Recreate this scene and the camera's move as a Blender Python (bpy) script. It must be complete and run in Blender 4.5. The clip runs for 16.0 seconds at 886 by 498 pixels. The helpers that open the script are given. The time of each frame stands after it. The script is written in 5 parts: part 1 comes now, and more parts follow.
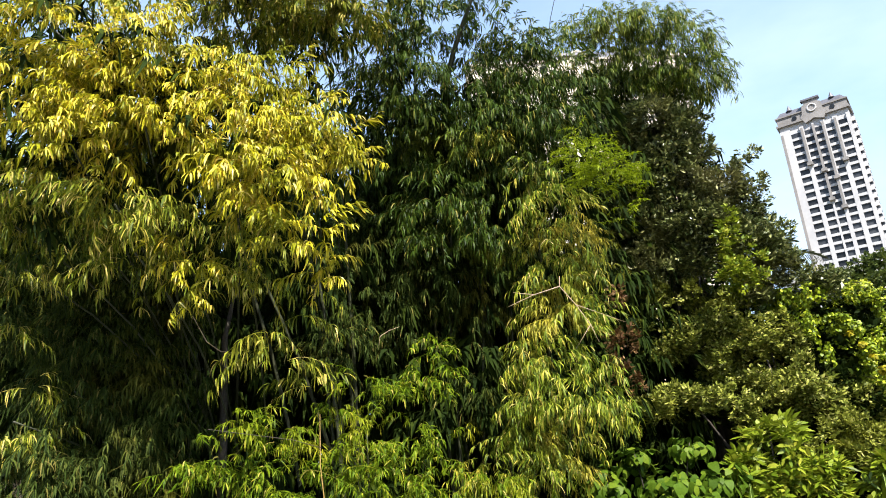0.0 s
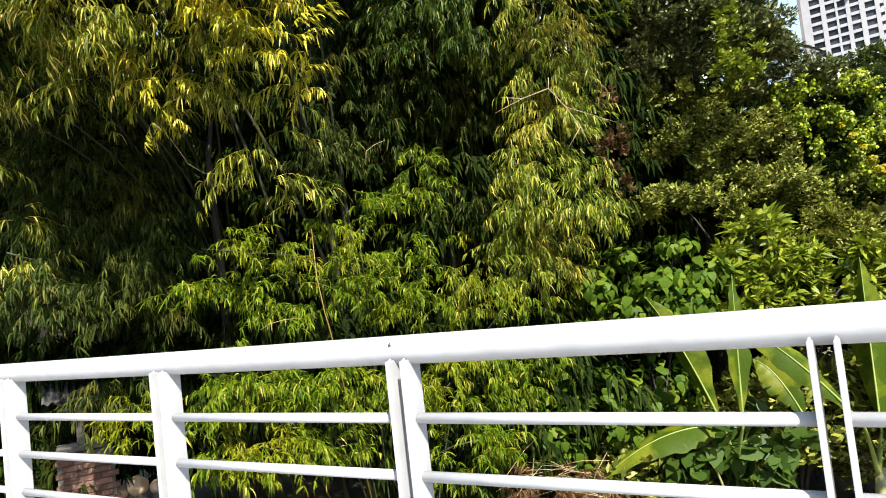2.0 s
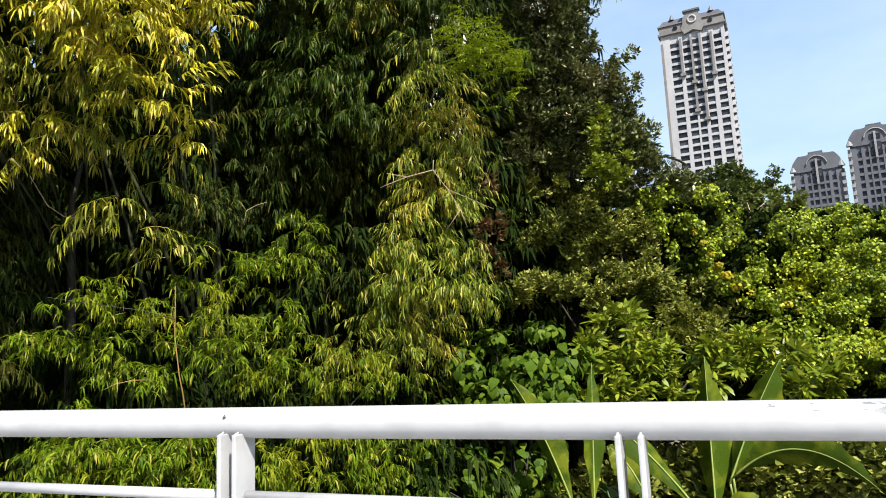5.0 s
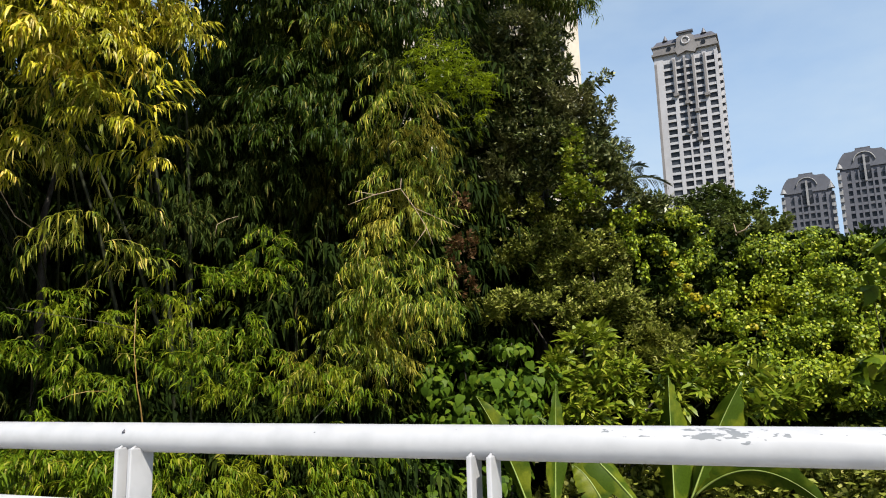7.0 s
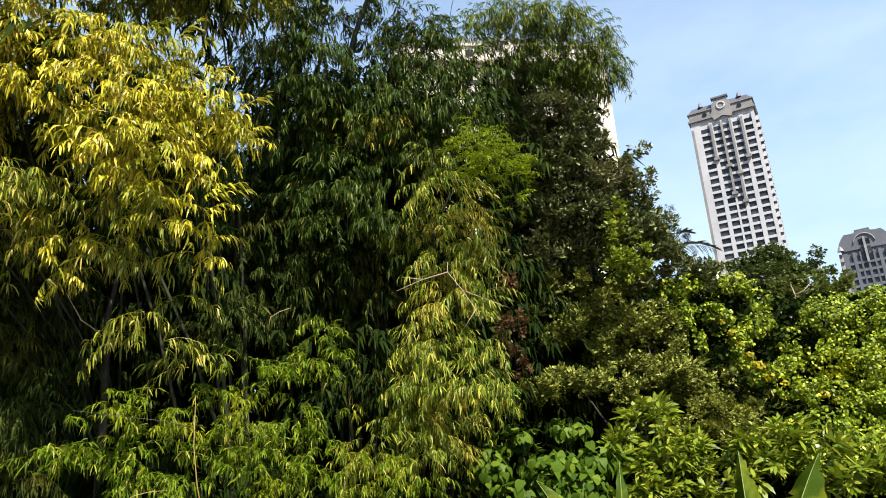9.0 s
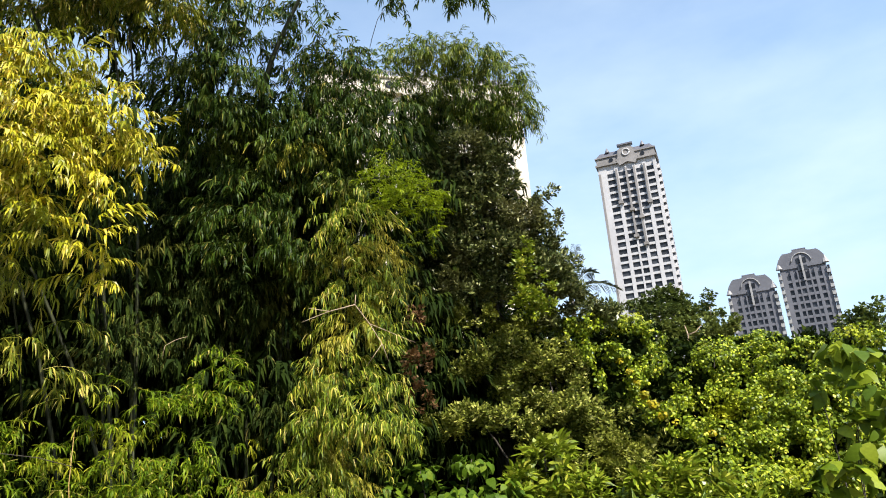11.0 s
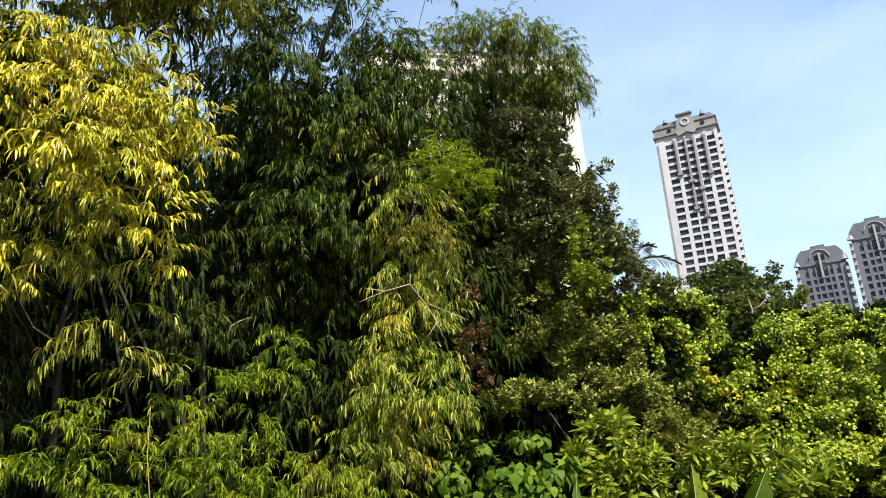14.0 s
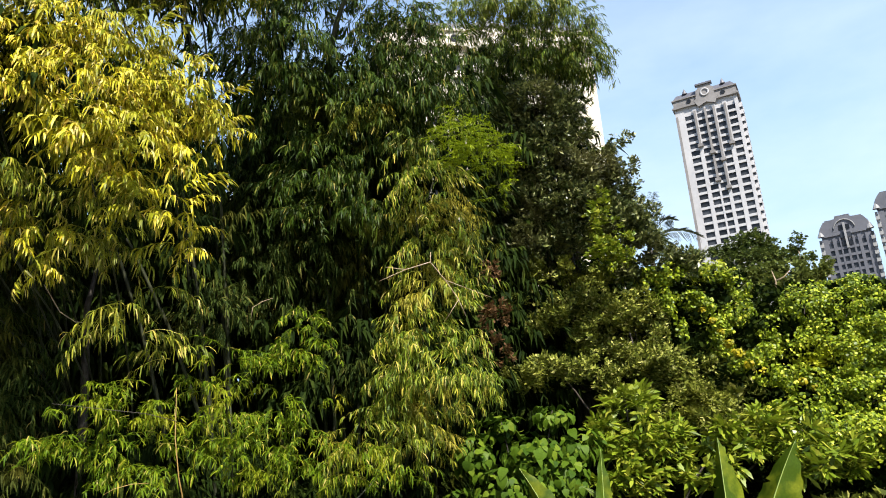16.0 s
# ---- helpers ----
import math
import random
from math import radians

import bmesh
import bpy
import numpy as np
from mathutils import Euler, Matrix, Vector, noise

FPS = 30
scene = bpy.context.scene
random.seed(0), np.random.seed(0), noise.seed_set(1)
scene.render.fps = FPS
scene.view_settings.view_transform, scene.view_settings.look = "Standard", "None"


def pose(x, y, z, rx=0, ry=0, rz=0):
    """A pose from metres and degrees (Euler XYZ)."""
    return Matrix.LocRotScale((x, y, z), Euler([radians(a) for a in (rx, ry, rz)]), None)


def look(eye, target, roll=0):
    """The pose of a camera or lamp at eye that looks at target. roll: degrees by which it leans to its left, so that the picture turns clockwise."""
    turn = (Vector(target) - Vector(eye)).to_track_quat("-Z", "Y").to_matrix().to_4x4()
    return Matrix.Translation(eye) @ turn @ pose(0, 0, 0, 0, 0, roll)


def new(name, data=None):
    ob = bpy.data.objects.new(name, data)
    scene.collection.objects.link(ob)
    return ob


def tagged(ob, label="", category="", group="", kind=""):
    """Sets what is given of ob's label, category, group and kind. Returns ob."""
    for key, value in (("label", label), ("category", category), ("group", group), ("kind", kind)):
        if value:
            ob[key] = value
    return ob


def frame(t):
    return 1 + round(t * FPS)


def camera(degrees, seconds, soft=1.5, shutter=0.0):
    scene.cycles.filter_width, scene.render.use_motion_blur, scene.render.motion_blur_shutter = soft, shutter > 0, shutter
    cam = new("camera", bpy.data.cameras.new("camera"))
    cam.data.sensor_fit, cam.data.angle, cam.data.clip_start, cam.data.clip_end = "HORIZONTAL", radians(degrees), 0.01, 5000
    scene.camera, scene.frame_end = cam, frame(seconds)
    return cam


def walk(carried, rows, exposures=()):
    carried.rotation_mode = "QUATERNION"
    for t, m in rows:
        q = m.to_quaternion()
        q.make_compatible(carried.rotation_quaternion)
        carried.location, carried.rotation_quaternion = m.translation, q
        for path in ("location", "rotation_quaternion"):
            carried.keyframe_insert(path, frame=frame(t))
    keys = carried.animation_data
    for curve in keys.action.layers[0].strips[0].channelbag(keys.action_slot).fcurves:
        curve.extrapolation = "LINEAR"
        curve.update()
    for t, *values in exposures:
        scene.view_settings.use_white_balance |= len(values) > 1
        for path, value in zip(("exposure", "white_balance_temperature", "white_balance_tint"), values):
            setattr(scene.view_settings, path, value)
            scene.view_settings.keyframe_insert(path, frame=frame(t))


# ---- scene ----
cam = camera(66.82, 16.0, 1.0)
ROWS = [
    (0, 0.0000, -0.0000, 1.2857, 108.58, 3.42, 31.18),
    (0.5, -0.0136, 0.0364, 1.2923, 103.56, 3.66, 30.90),
    (1, -0.0412, 0.0941, 1.2609, 98.81, 4.75, 30.84),
    (1.5, -0.0548, 0.1074, 1.2388, 95.31, 4.78, 29.99),
    (2, -0.0697, 0.1218, 1.2290, 93.14, 6.46, 30.77),
    (2.5, -0.0665, 0.1355, 1.2292, 94.13, 5.75, 31.40),
    (3, -0.0636, 0.1213, 1.2273, 94.20, 4.97, 31.36),
    (3.5, -0.0515, 0.1170, 1.2283, 94.54, 4.21, 30.49),
    (4, -0.0488, 0.1292, 1.2339, 95.80, 3.42, 27.03),
    (4.5, 0.0047, 0.1239, 1.2441, 97.30, 3.72, 23.62),
    (4.7, 0.0094, 0.1279, 1.2392, 98.21, 3.30, 21.34),
    (6.8, 0.3137, 0.1093, 1.2489, 98.88, 1.05, 19.10),
    (7, 0.3290, 0.1127, 1.2523, 99.56, 1.47, 19.68),
    (7.5, 0.3492, 0.0890, 1.2652, 102.37, 2.40, 19.80),
    (8, 0.3508, 0.0724, 1.2688, 103.03, 2.31, 19.76),
    (8.5, 0.3321, 0.0770, 1.2716, 104.25, 3.31, 20.51),
    (9, 0.3335, 0.0623, 1.2772, 106.49, 3.74, 24.26),
    (9.5, 0.3474, 0.0593, 1.2945, 105.86, 3.40, 22.12),
    (10, 0.3528, 0.0780, 1.3180, 108.11, 3.49, 17.66),
    (10.2, 0.3479, 0.0836, 1.3059, 108.60, 3.71, 16.39),
    (12.3, 0.3901, 0.0758, 1.3353, 108.53, 3.39, 16.56),
    (12.5, 0.3957, 0.0604, 1.3047, 108.95, 3.86, 17.54),
    (13, 0.3999, 0.0101, 1.3355, 109.30, 3.96, 19.59),
    (13.5, 0.3915, 0.0166, 1.3282, 107.99, 3.91, 21.36),
    (14, 0.3971, 0.0264, 1.3033, 107.01, 3.44, 21.23),
    (14.5, 0.3744, 0.0221, 1.3014, 105.37, 3.27, 22.43),
    (15, 0.3359, 0.0685, 1.2715, 103.70, 2.81, 24.33),
    (15.5, 0.3484, 0.0698, 1.2769, 103.46, 3.02, 24.36),
    (16, 0.3609, 0.0686, 1.3167, 105.22, 4.12, 23.06),
]
STOPS = [(0, 1.45), (1, 1.50), (2, 1.30), (4.7, 1.05), (6.8, 0.62), (8, 0.62), (9, 1.10), (10, 1.20), (12.5, 1.10), (14, 1.15), (15, 1.10), (16, 1.15)]
walk(cam, [(t, pose(*row)) for t, *row in ROWS], STOPS)

# ---- world, sun, exposure ----
SUN_AZ, SUN_EL = radians(-45), radians(46.7)   # towards the sun: +x, -y
sun_dir = Vector((math.cos(SUN_AZ) * math.cos(SUN_EL), math.sin(SUN_AZ) * math.cos(SUN_EL), math.sin(SUN_EL)))
world = bpy.data.worlds.new("world")
scene.world = world
world.use_nodes = True
wn, wl = world.node_tree.nodes, world.node_tree.links
wn.clear()
sky = wn.new("ShaderNodeTexSky")
sky.sky_type, sky.sun_disc = "NISHITA", False
sky.sun_elevation, sky.sun_rotation = SUN_EL, radians(90) - SUN_AZ
sky.air_density, sky.dust_density, sky.ozone_density = 1.0, 1.2, 1.5
co = wn.new("ShaderNodeTexCoord")
mp = wn.new("ShaderNodeMapping")
mp.inputs["Scale"].default_value = (1.0, 1.0, 2.6)
nz = wn.new("ShaderNodeTexNoise")
nz.inputs["Scale"].default_value, nz.inputs["Detail"].default_value, nz.inputs["Roughness"].default_value = 2.2, 7, 0.55
rp = wn.new("ShaderNodeValToRGB")
rp.color_ramp.elements[0].position, rp.color_ramp.elements[1].position = 0.40, 0.72
rp.color_ramp.elements[0].color = (0.05, 0.05, 0.05, 1)
rp.color_ramp.elements[1].color = (0.75, 0.75, 0.75, 1)
haze = wn.new("ShaderNodeMixRGB")
haze.inputs[2].default_value = (2.7, 4.0, 5.9, 1)
sep = wn.new("ShaderNodeSeparateXYZ")
low = wn.new("ShaderNodeMapRange")
low.inputs["From Min"].default_value, low.inputs["From Max"].default_value = 0.15, 0.85
low.inputs["To Min"].default_value, low.inputs["To Max"].default_value = 0.85, 0.1
mx = wn.new("ShaderNodeMixRGB")
mx.inputs[2].default_value = (4.6, 5.3, 5.6, 1)
sc = wn.new("ShaderNodeMath")
sc.operation = "MULTIPLY"
bg, wo = wn.new("ShaderNodeBackground"), wn.new("ShaderNodeOutputWorld")
bg.inputs["Strength"].default_value = 0.106
wl.new(co.outputs["Generated"], mp.inputs["Vector"])
wl.new(co.outputs["Generated"], sep.inputs[0])
wl.new(sep.outputs["Z"], low.inputs["Value"])
wl.new(mp.outputs["Vector"], nz.inputs["Vector"])
wl.new(nz.outputs["Fac"], rp.inputs["Fac"])
wl.new(rp.outputs["Color"], sc.inputs[0])
wl.new(low.outputs["Result"], sc.inputs[1])
wl.new(low.outputs["Result"], haze.inputs[0])
wl.new(sky.outputs["Color"], haze.inputs[1])
wl.new(sc.outputs[0], mx.inputs[0])
wl.new(haze.outputs["Color"], mx.inputs[1])
wl.new(mx.outputs["Color"], bg.inputs["Color"])
wl.new(bg.outputs["Background"], wo.inputs["Surface"])
sun = new("sun", bpy.data.lights.new("sun", "SUN"))
sun.data.energy, sun.data.angle, sun.data.color = 5.0, radians(0.53), (1.0, 0.95, 0.86)
sun.matrix_world = look((0, 0, 60), Vector((0, 0, 60)) - sun_dir)


# ---- materials ----
def material(name):
    m = bpy.data.materials.new(name)
    m.use_nodes = True
    return m, m.node_tree.nodes, m.node_tree.links, m.node_tree.nodes["Principled BSDF"]


def ramp(nodes, stops):
    r = nodes.new("ShaderNodeValToRGB")
    e = r.color_ramp.elements
    while len(e) < len(stops):
        e.new(0.5)
    for k, (p, c) in enumerate(stops):
        e[k].position, e[k].color = p, (*c, 1)
    return r


LEAF_GAIN = 0.88


def leaf_material(name, stops, patch, patch_at=(0.5, 0.7), scale=0.9, through_light=0.24, rough=0.5, spec=0.22):
    """Leaves: a colour for each leaf, patches of older leaves over the plant, light through the blade."""
    m, n, l, p = material(name)
    geo, tc = n.new("ShaderNodeNewGeometry"), n.new("ShaderNodeTexCoord")
    stops = [(q, tuple(LEAF_GAIN * v for v in c)) for q, c in stops]
    patch = tuple(LEAF_GAIN * v for v in patch)
    r = ramp(n, stops)
    l.new(geo.outputs["Random Per Island"], r.inputs["Fac"])
    big = n.new("ShaderNodeTexNoise")
    big.inputs["Scale"].default_value, big.inputs["Detail"].default_value = scale, 3
    l.new(tc.outputs["Object"], big.inputs["Vector"])
    gate = ramp(n, [(patch_at[0], (0, 0, 0)), (patch_at[1], (1, 1, 1))])
    l.new(big.outputs["Fac"], gate.inputs["Fac"])
    mix = n.new("ShaderNodeMixRGB")
    l.new(gate.outputs["Color"], mix.inputs[0])
    l.new(r.outputs["Color"], mix.inputs[1])
    mix.inputs[2].default_value = (*patch, 1)
    fine = n.new("ShaderNodeTexNoise")
    fine.inputs["Scale"].default_value = 45
    l.new(tc.outputs["Object"], fine.inputs["Vector"])
    var = n.new("ShaderNodeHueSaturation")
    vr = n.new("ShaderNodeMapRange")
    vr.inputs["To Min"].default_value, vr.inputs["To Max"].default_value = 0.7, 1.3
    l.new(fine.outputs["Fac"], vr.inputs["Value"])
    l.new(vr.outputs["Result"], var.inputs["Value"])
    l.new(mix.outputs["Color"], var.inputs["Color"])
    l.new(var.outputs["Color"], p.inputs["Base Color"])
    p.inputs["Roughness"].default_value = rough
    p.inputs["Specular IOR Level"].default_value = spec
    tr = n.new("ShaderNodeBsdfTranslucent")
    l.new(var.outputs["Color"], tr.inputs["Color"])
    sh = n.new("ShaderNodeMixShader")
    sh.inputs[0].default_value = through_light
    l.new(p.outputs["BSDF"], sh.inputs[1])
    l.new(tr.outputs["BSDF"], sh.inputs[2])
    l.new(sh.outputs["Shader"], n["Material Output"].inputs["Surface"])
    return m


def surface(name, a, b, scale=6.0, rough=0.7, bump=0.3, metal=0.0, fine=60.0, per_piece=0.0, spec=0.5):
    """A solid surface: two tones at a large and a small scale, fine relief."""
    m, n, l, p = material(name)
    tc = n.new("ShaderNodeTexCoord")
    n1, n2 = n.new("ShaderNodeTexNoise"), n.new("ShaderNodeTexNoise")
    n1.inputs["Scale"].default_value, n1.inputs["Detail"].default_value = scale, 6
    n2.inputs["Scale"].default_value, n2.inputs["Detail"].default_value = fine, 4
    l.new(tc.outputs["Object"], n1.inputs["Vector"])
    l.new(tc.outputs["Object"], n2.inputs["Vector"])
    add = n.new("ShaderNodeMixRGB")
    add.inputs[0].default_value = 0.35
    l.new(n1.outputs["Fac"], add.inputs[1])
    l.new(n2.outputs["Fac"], add.inputs[2])
    r = ramp(n, [(0.35, a), (0.65, b)])
    l.new(add.outputs["Color"], r.inputs["Fac"])
    out = r.outputs["Color"]
    if per_piece:
        oi, hv, vr = n.new("ShaderNodeObjectInfo"), n.new("ShaderNodeHueSaturation"), n.new("ShaderNodeMapRange")
        vr.inputs["To Min"].default_value, vr.inputs["To Max"].default_value = 1 - per_piece, 1 + per_piece
        l.new(oi.outputs["Random"], vr.inputs["Value"])
        l.new(vr.outputs["Result"], hv.inputs["Value"])
        l.new(out, hv.inputs["Color"])
        out = hv.outputs["Color"]
    l.new(out, p.inputs["Base Color"])
    bp = n.new("ShaderNodeBump")
    bp.inputs["Strength"].default_value, bp.inputs["Distance"].default_value = bump, 0.01
    l.new(n2.outputs["Fac"], bp.inputs["Height"])
    l.new(bp.outputs["Normal"], p.inputs["Normal"])
    p.inputs["Roughness"].default_value, p.inputs["Metallic"].default_value = rough, metal
    p.inputs["Specular IOR Level"].default_value = spec
    return m


def rail_paint(name, chips):
    """White gloss paint, chipped to a grey primer in stretched flakes."""
    m, n, l, p = material(name)
    tc = n.new("ShaderNodeTexCoord")
    mpn = n.new("ShaderNodeMapping")
    mpn.inputs["Scale"].default_value = (9, 26, 26)
    flake, where, grain = n.new("ShaderNodeTexNoise"), n.new("ShaderNodeTexNoise"), n.new("ShaderNodeTexNoise")
    flake.inputs["Scale"].default_value, flake.inputs["Detail"].default_value = 4.0, 6
    where.inputs["Scale"].default_value = 1.6
    grain.inputs["Scale"].default_value, grain.inputs["Detail"].default_value = 14, 5
    l.new(tc.outputs["Object"], mpn.inputs["Vector"])
    l.new(mpn.outputs["Vector"], flake.inputs["Vector"])
    l.new(tc.outputs["Object"], where.inputs["Vector"])
    l.new(tc.outputs["Object"], grain.inputs["Vector"])
    add = n.new("ShaderNodeMath")
    add.operation = "ADD"
    l.new(flake.outputs["Fac"], add.inputs[0])
    l.new(where.outputs["Fac"], add.inputs[1])
    geo, sx, sn = n.new("ShaderNodeNewGeometry"), n.new("ShaderNodeSeparateXYZ"), n.new("ShaderNodeSeparateXYZ")
    l.new(tc.outputs["Object"], sx.inputs[0])
    l.new(geo.outputs["Normal"], sn.inputs[0])
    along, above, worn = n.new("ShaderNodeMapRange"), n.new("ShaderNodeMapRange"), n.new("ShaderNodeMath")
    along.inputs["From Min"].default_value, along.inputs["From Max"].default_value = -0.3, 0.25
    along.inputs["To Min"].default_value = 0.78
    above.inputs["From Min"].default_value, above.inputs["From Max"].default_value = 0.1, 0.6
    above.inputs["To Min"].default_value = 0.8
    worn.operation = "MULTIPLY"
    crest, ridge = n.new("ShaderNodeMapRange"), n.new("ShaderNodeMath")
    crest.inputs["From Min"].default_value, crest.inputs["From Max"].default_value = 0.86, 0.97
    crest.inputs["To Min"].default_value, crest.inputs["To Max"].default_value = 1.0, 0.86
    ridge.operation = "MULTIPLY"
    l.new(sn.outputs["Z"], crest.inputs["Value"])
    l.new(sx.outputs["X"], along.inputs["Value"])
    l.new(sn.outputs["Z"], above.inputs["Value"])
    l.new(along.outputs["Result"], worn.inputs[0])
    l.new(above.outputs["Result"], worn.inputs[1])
    gate = ramp(n, [(chips, (0, 0, 0)), (chips + 0.005, (1, 1, 1))])
    half = n.new("ShaderNodeMath")
    half.operation, half.inputs[1].default_value = "MULTIPLY", 0.5
    l.new(add.outputs[0], half.inputs[0])
    chip = n.new("ShaderNodeMath")
    chip.operation = "MULTIPLY"
    l.new(half.outputs[0], chip.inputs[0])
    l.new(worn.outputs[0], ridge.inputs[0])
    l.new(crest.outputs["Result"], ridge.inputs[1])
    l.new(ridge.outputs[0], chip.inputs[1])
    l.new(chip.outputs[0], gate.inputs["Fac"])
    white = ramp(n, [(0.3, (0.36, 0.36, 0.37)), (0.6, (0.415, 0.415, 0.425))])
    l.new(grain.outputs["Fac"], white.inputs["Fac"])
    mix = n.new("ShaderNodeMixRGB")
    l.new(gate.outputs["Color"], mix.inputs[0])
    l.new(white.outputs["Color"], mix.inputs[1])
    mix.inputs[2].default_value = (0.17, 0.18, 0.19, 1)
    l.new(mix.outputs["Color"], p.inputs["Base Color"])
    bp = n.new("ShaderNodeBump")
    bp.inputs["Strength"].default_value, bp.inputs["Distance"].default_value = 0.25, 0.004
    l.new(grain.outputs["Fac"], bp.inputs["Height"])
    l.new(bp.outputs["Normal"], p.inputs["Normal"])
    p.inputs["Roughness"].default_value = 0.38
    return m


YELLOW_LEAF = leaf_material("yellow bamboo leaf", [(0.0, (0.12, 0.145, 0.005)), (0.25, (0.30, 0.29, 0.008)), (0.6, (0.56, 0.48, 0.018)), (0.85, (0.80, 0.67, 0.10)), (0.93, (0.66, 0.43, 0.04)), (1.0, (0.85, 0.74, 0.30))], (0.22, 0.24, 0.010), (0.50, 0.70), scale=1.6, through_light=0.24, rough=0.45, spec=0.25)
# darker take on the green leaf, with shade mixed into the tone
TEAL_SHADE_LEAF = leaf_material("bamboo leaf tinted as if shaded", [(0.0, (0.018, 0.032, 0.007)), (0.5, (0.041, 0.064, 0.012)), (0.9, (0.078, 0.10, 0.017)), (1.0, (0.18, 0.15, 0.04))], (0.10, 0.093, 0.012), (0.52, 0.70), through_light=0.2, rough=0.6, spec=0.06)
OLIVE_LEAF = leaf_material("olive bamboo leaf", [(0.0, (0.06, 0.09, 0.006)), (0.4, (0.15, 0.185, 0.010)), (0.78, (0.27, 0.275, 0.02)), (0.92, (0.50, 0.40, 0.07)), (1.0, (0.60, 0.48, 0.18))], (0.24, 0.235, 0.018), (0.56, 0.74))
CURTAIN_LEAF = leaf_material("hanging bamboo leaf", [(0.0, (0.061, 0.110, 0.008)), (0.4, (0.143, 0.198, 0.011)), (0.8, (0.264, 0.292, 0.020)), (0.94, (0.528, 0.429, 0.066)), (1.0, (0.616, 0.506, 0.187))], (0.330, 0.281, 0.028), (0.54, 0.66), scale=1.3)
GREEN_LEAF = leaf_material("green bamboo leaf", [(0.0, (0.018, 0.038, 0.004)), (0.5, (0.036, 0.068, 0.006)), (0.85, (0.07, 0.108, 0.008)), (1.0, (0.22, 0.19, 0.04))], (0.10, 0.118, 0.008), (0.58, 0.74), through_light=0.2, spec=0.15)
# near-black leaf: the shade of deep gaps is put into its colour
SHADE_LEAF = leaf_material("bamboo leaf with shade in its colour", [(0.0, (0.007, 0.014, 0.003)), (0.5, (0.014, 0.026, 0.004)), (1.0, (0.034, 0.05, 0.006))], (0.06, 0.062, 0.006), (0.62, 0.78), through_light=0.1, rough=0.7, spec=0.04)
FRESH_LEAF = leaf_material("fresh bamboo leaf", [(0.0, (0.062, 0.118, 0.005)), (0.5, (0.122, 0.19, 0.007)), (0.84, (0.195, 0.255, 0.010)), (0.95, (0.34, 0.31, 0.03)), (1.0, (0.50, 0.42, 0.12))], (0.26, 0.26, 0.011), (0.54, 0.67), through_light=0.34, spec=0.12)
SHOOT_LEAF = leaf_material("young shoot leaf", [(0.0, (0.14, 0.21, 0.006)), (1.0, (0.33, 0.40, 0.012))], (0.27, 0.33, 0.008), (0.5, 0.7), through_light=0.35)
# green leaf made lighter and yellower: sunlight painted into the colour
CROWN_LEAF = leaf_material("crown leaf lightened for sun", [(0.0, (0.032, 0.062, 0.005)), (0.5, (0.082, 0.128, 0.009)), (0.85, (0.165, 0.215, 0.016)), (1.0, (0.364, 0.338, 0.078))], (0.169, 0.195, 0.013), (0.55, 0.72))
FICUS_LEAF = leaf_material("dark tree leaf", [(0.0, (0.025, 0.038, 0.010)), (0.5, (0.085, 0.108, 0.030)), (0.85, (0.225, 0.245, 0.075)), (1.0, (0.42, 0.41, 0.19))], (0.15, 0.14, 0.05), (0.52, 0.72), through_light=0.15, rough=0.36, spec=0.35)
HEART_LEAF = leaf_material("heart leaf", [(0.0, (0.032, 0.072, 0.007)), (0.6, (0.075, 0.132, 0.009)), (1.0, (0.155, 0.215, 0.017))], (0.06, 0.105, 0.010), (0.55, 0.7), through_light=0.3, rough=0.5, spec=0.12)
TARO_LEAF = leaf_material("taro leaf", [(0.0, (0.03, 0.065, 0.008)), (1.0, (0.06, 0.105, 0.014))], (0.05, 0.09, 0.012), (0.55, 0.7), rough=0.45, spec=0.25)
LANCE_LEAF = leaf_material("lance leaf", [(0.0, (0.09, 0.145, 0.008)), (0.6, (0.20, 0.26, 0.014)), (1.0, (0.42, 0.42, 0.05))], (0.15, 0.19, 0.012), (0.5, 0.7), rough=0.38, spec=0.35)
SHRUB_LEAF = leaf_material("shrub leaf", [(0.0, (0.054, 0.070, 0.010)), (0.5, (0.162, 0.189, 0.027)), (0.85, (0.324, 0.335, 0.059)), (1.0, (0.540, 0.508, 0.173))], (0.184, 0.194, 0.022), (0.54, 0.70), through_light=0.18, rough=0.5, spec=0.12)
VINE_LEAF = leaf_material("vine leaf", [(0.0, (0.068, 0.103, 0.007)), (0.5, (0.171, 0.239, 0.011)), (0.88, (0.365, 0.427, 0.021)), (1.0, (0.638, 0.604, 0.080))], (0.410, 0.416, 0.014), (0.58, 0.74), scale=0.8, through_light=0.22, rough=0.42, spec=0.25)
GOLD_VINE = leaf_material("yellowed vine leaf", [(0.0, (0.19, 0.18, 0.006)), (0.6, (0.33, 0.28, 0.008)), (1.0, (0.44, 0.34, 0.02))], (0.22, 0.22, 0.01), (0.5, 0.7))
BROAD_LEAF = leaf_material("broad shrub leaf", [(0.0, (0.055, 0.10, 0.006)), (0.6, (0.13, 0.19, 0.010)), (1.0, (0.28, 0.33, 0.02))], (0.10, 0.15, 0.01), (0.55, 0.7), through_light=0.35, rough=0.45, spec=0.2)
FAR_LEAF = leaf_material("far tree leaf", [(0.0, (0.04, 0.065, 0.014)), (0.6, (0.085, 0.115, 0.024)), (1.0, (0.15, 0.18, 0.035))], (0.07, 0.10, 0.022), (0.5, 0.7), scale=0.3)
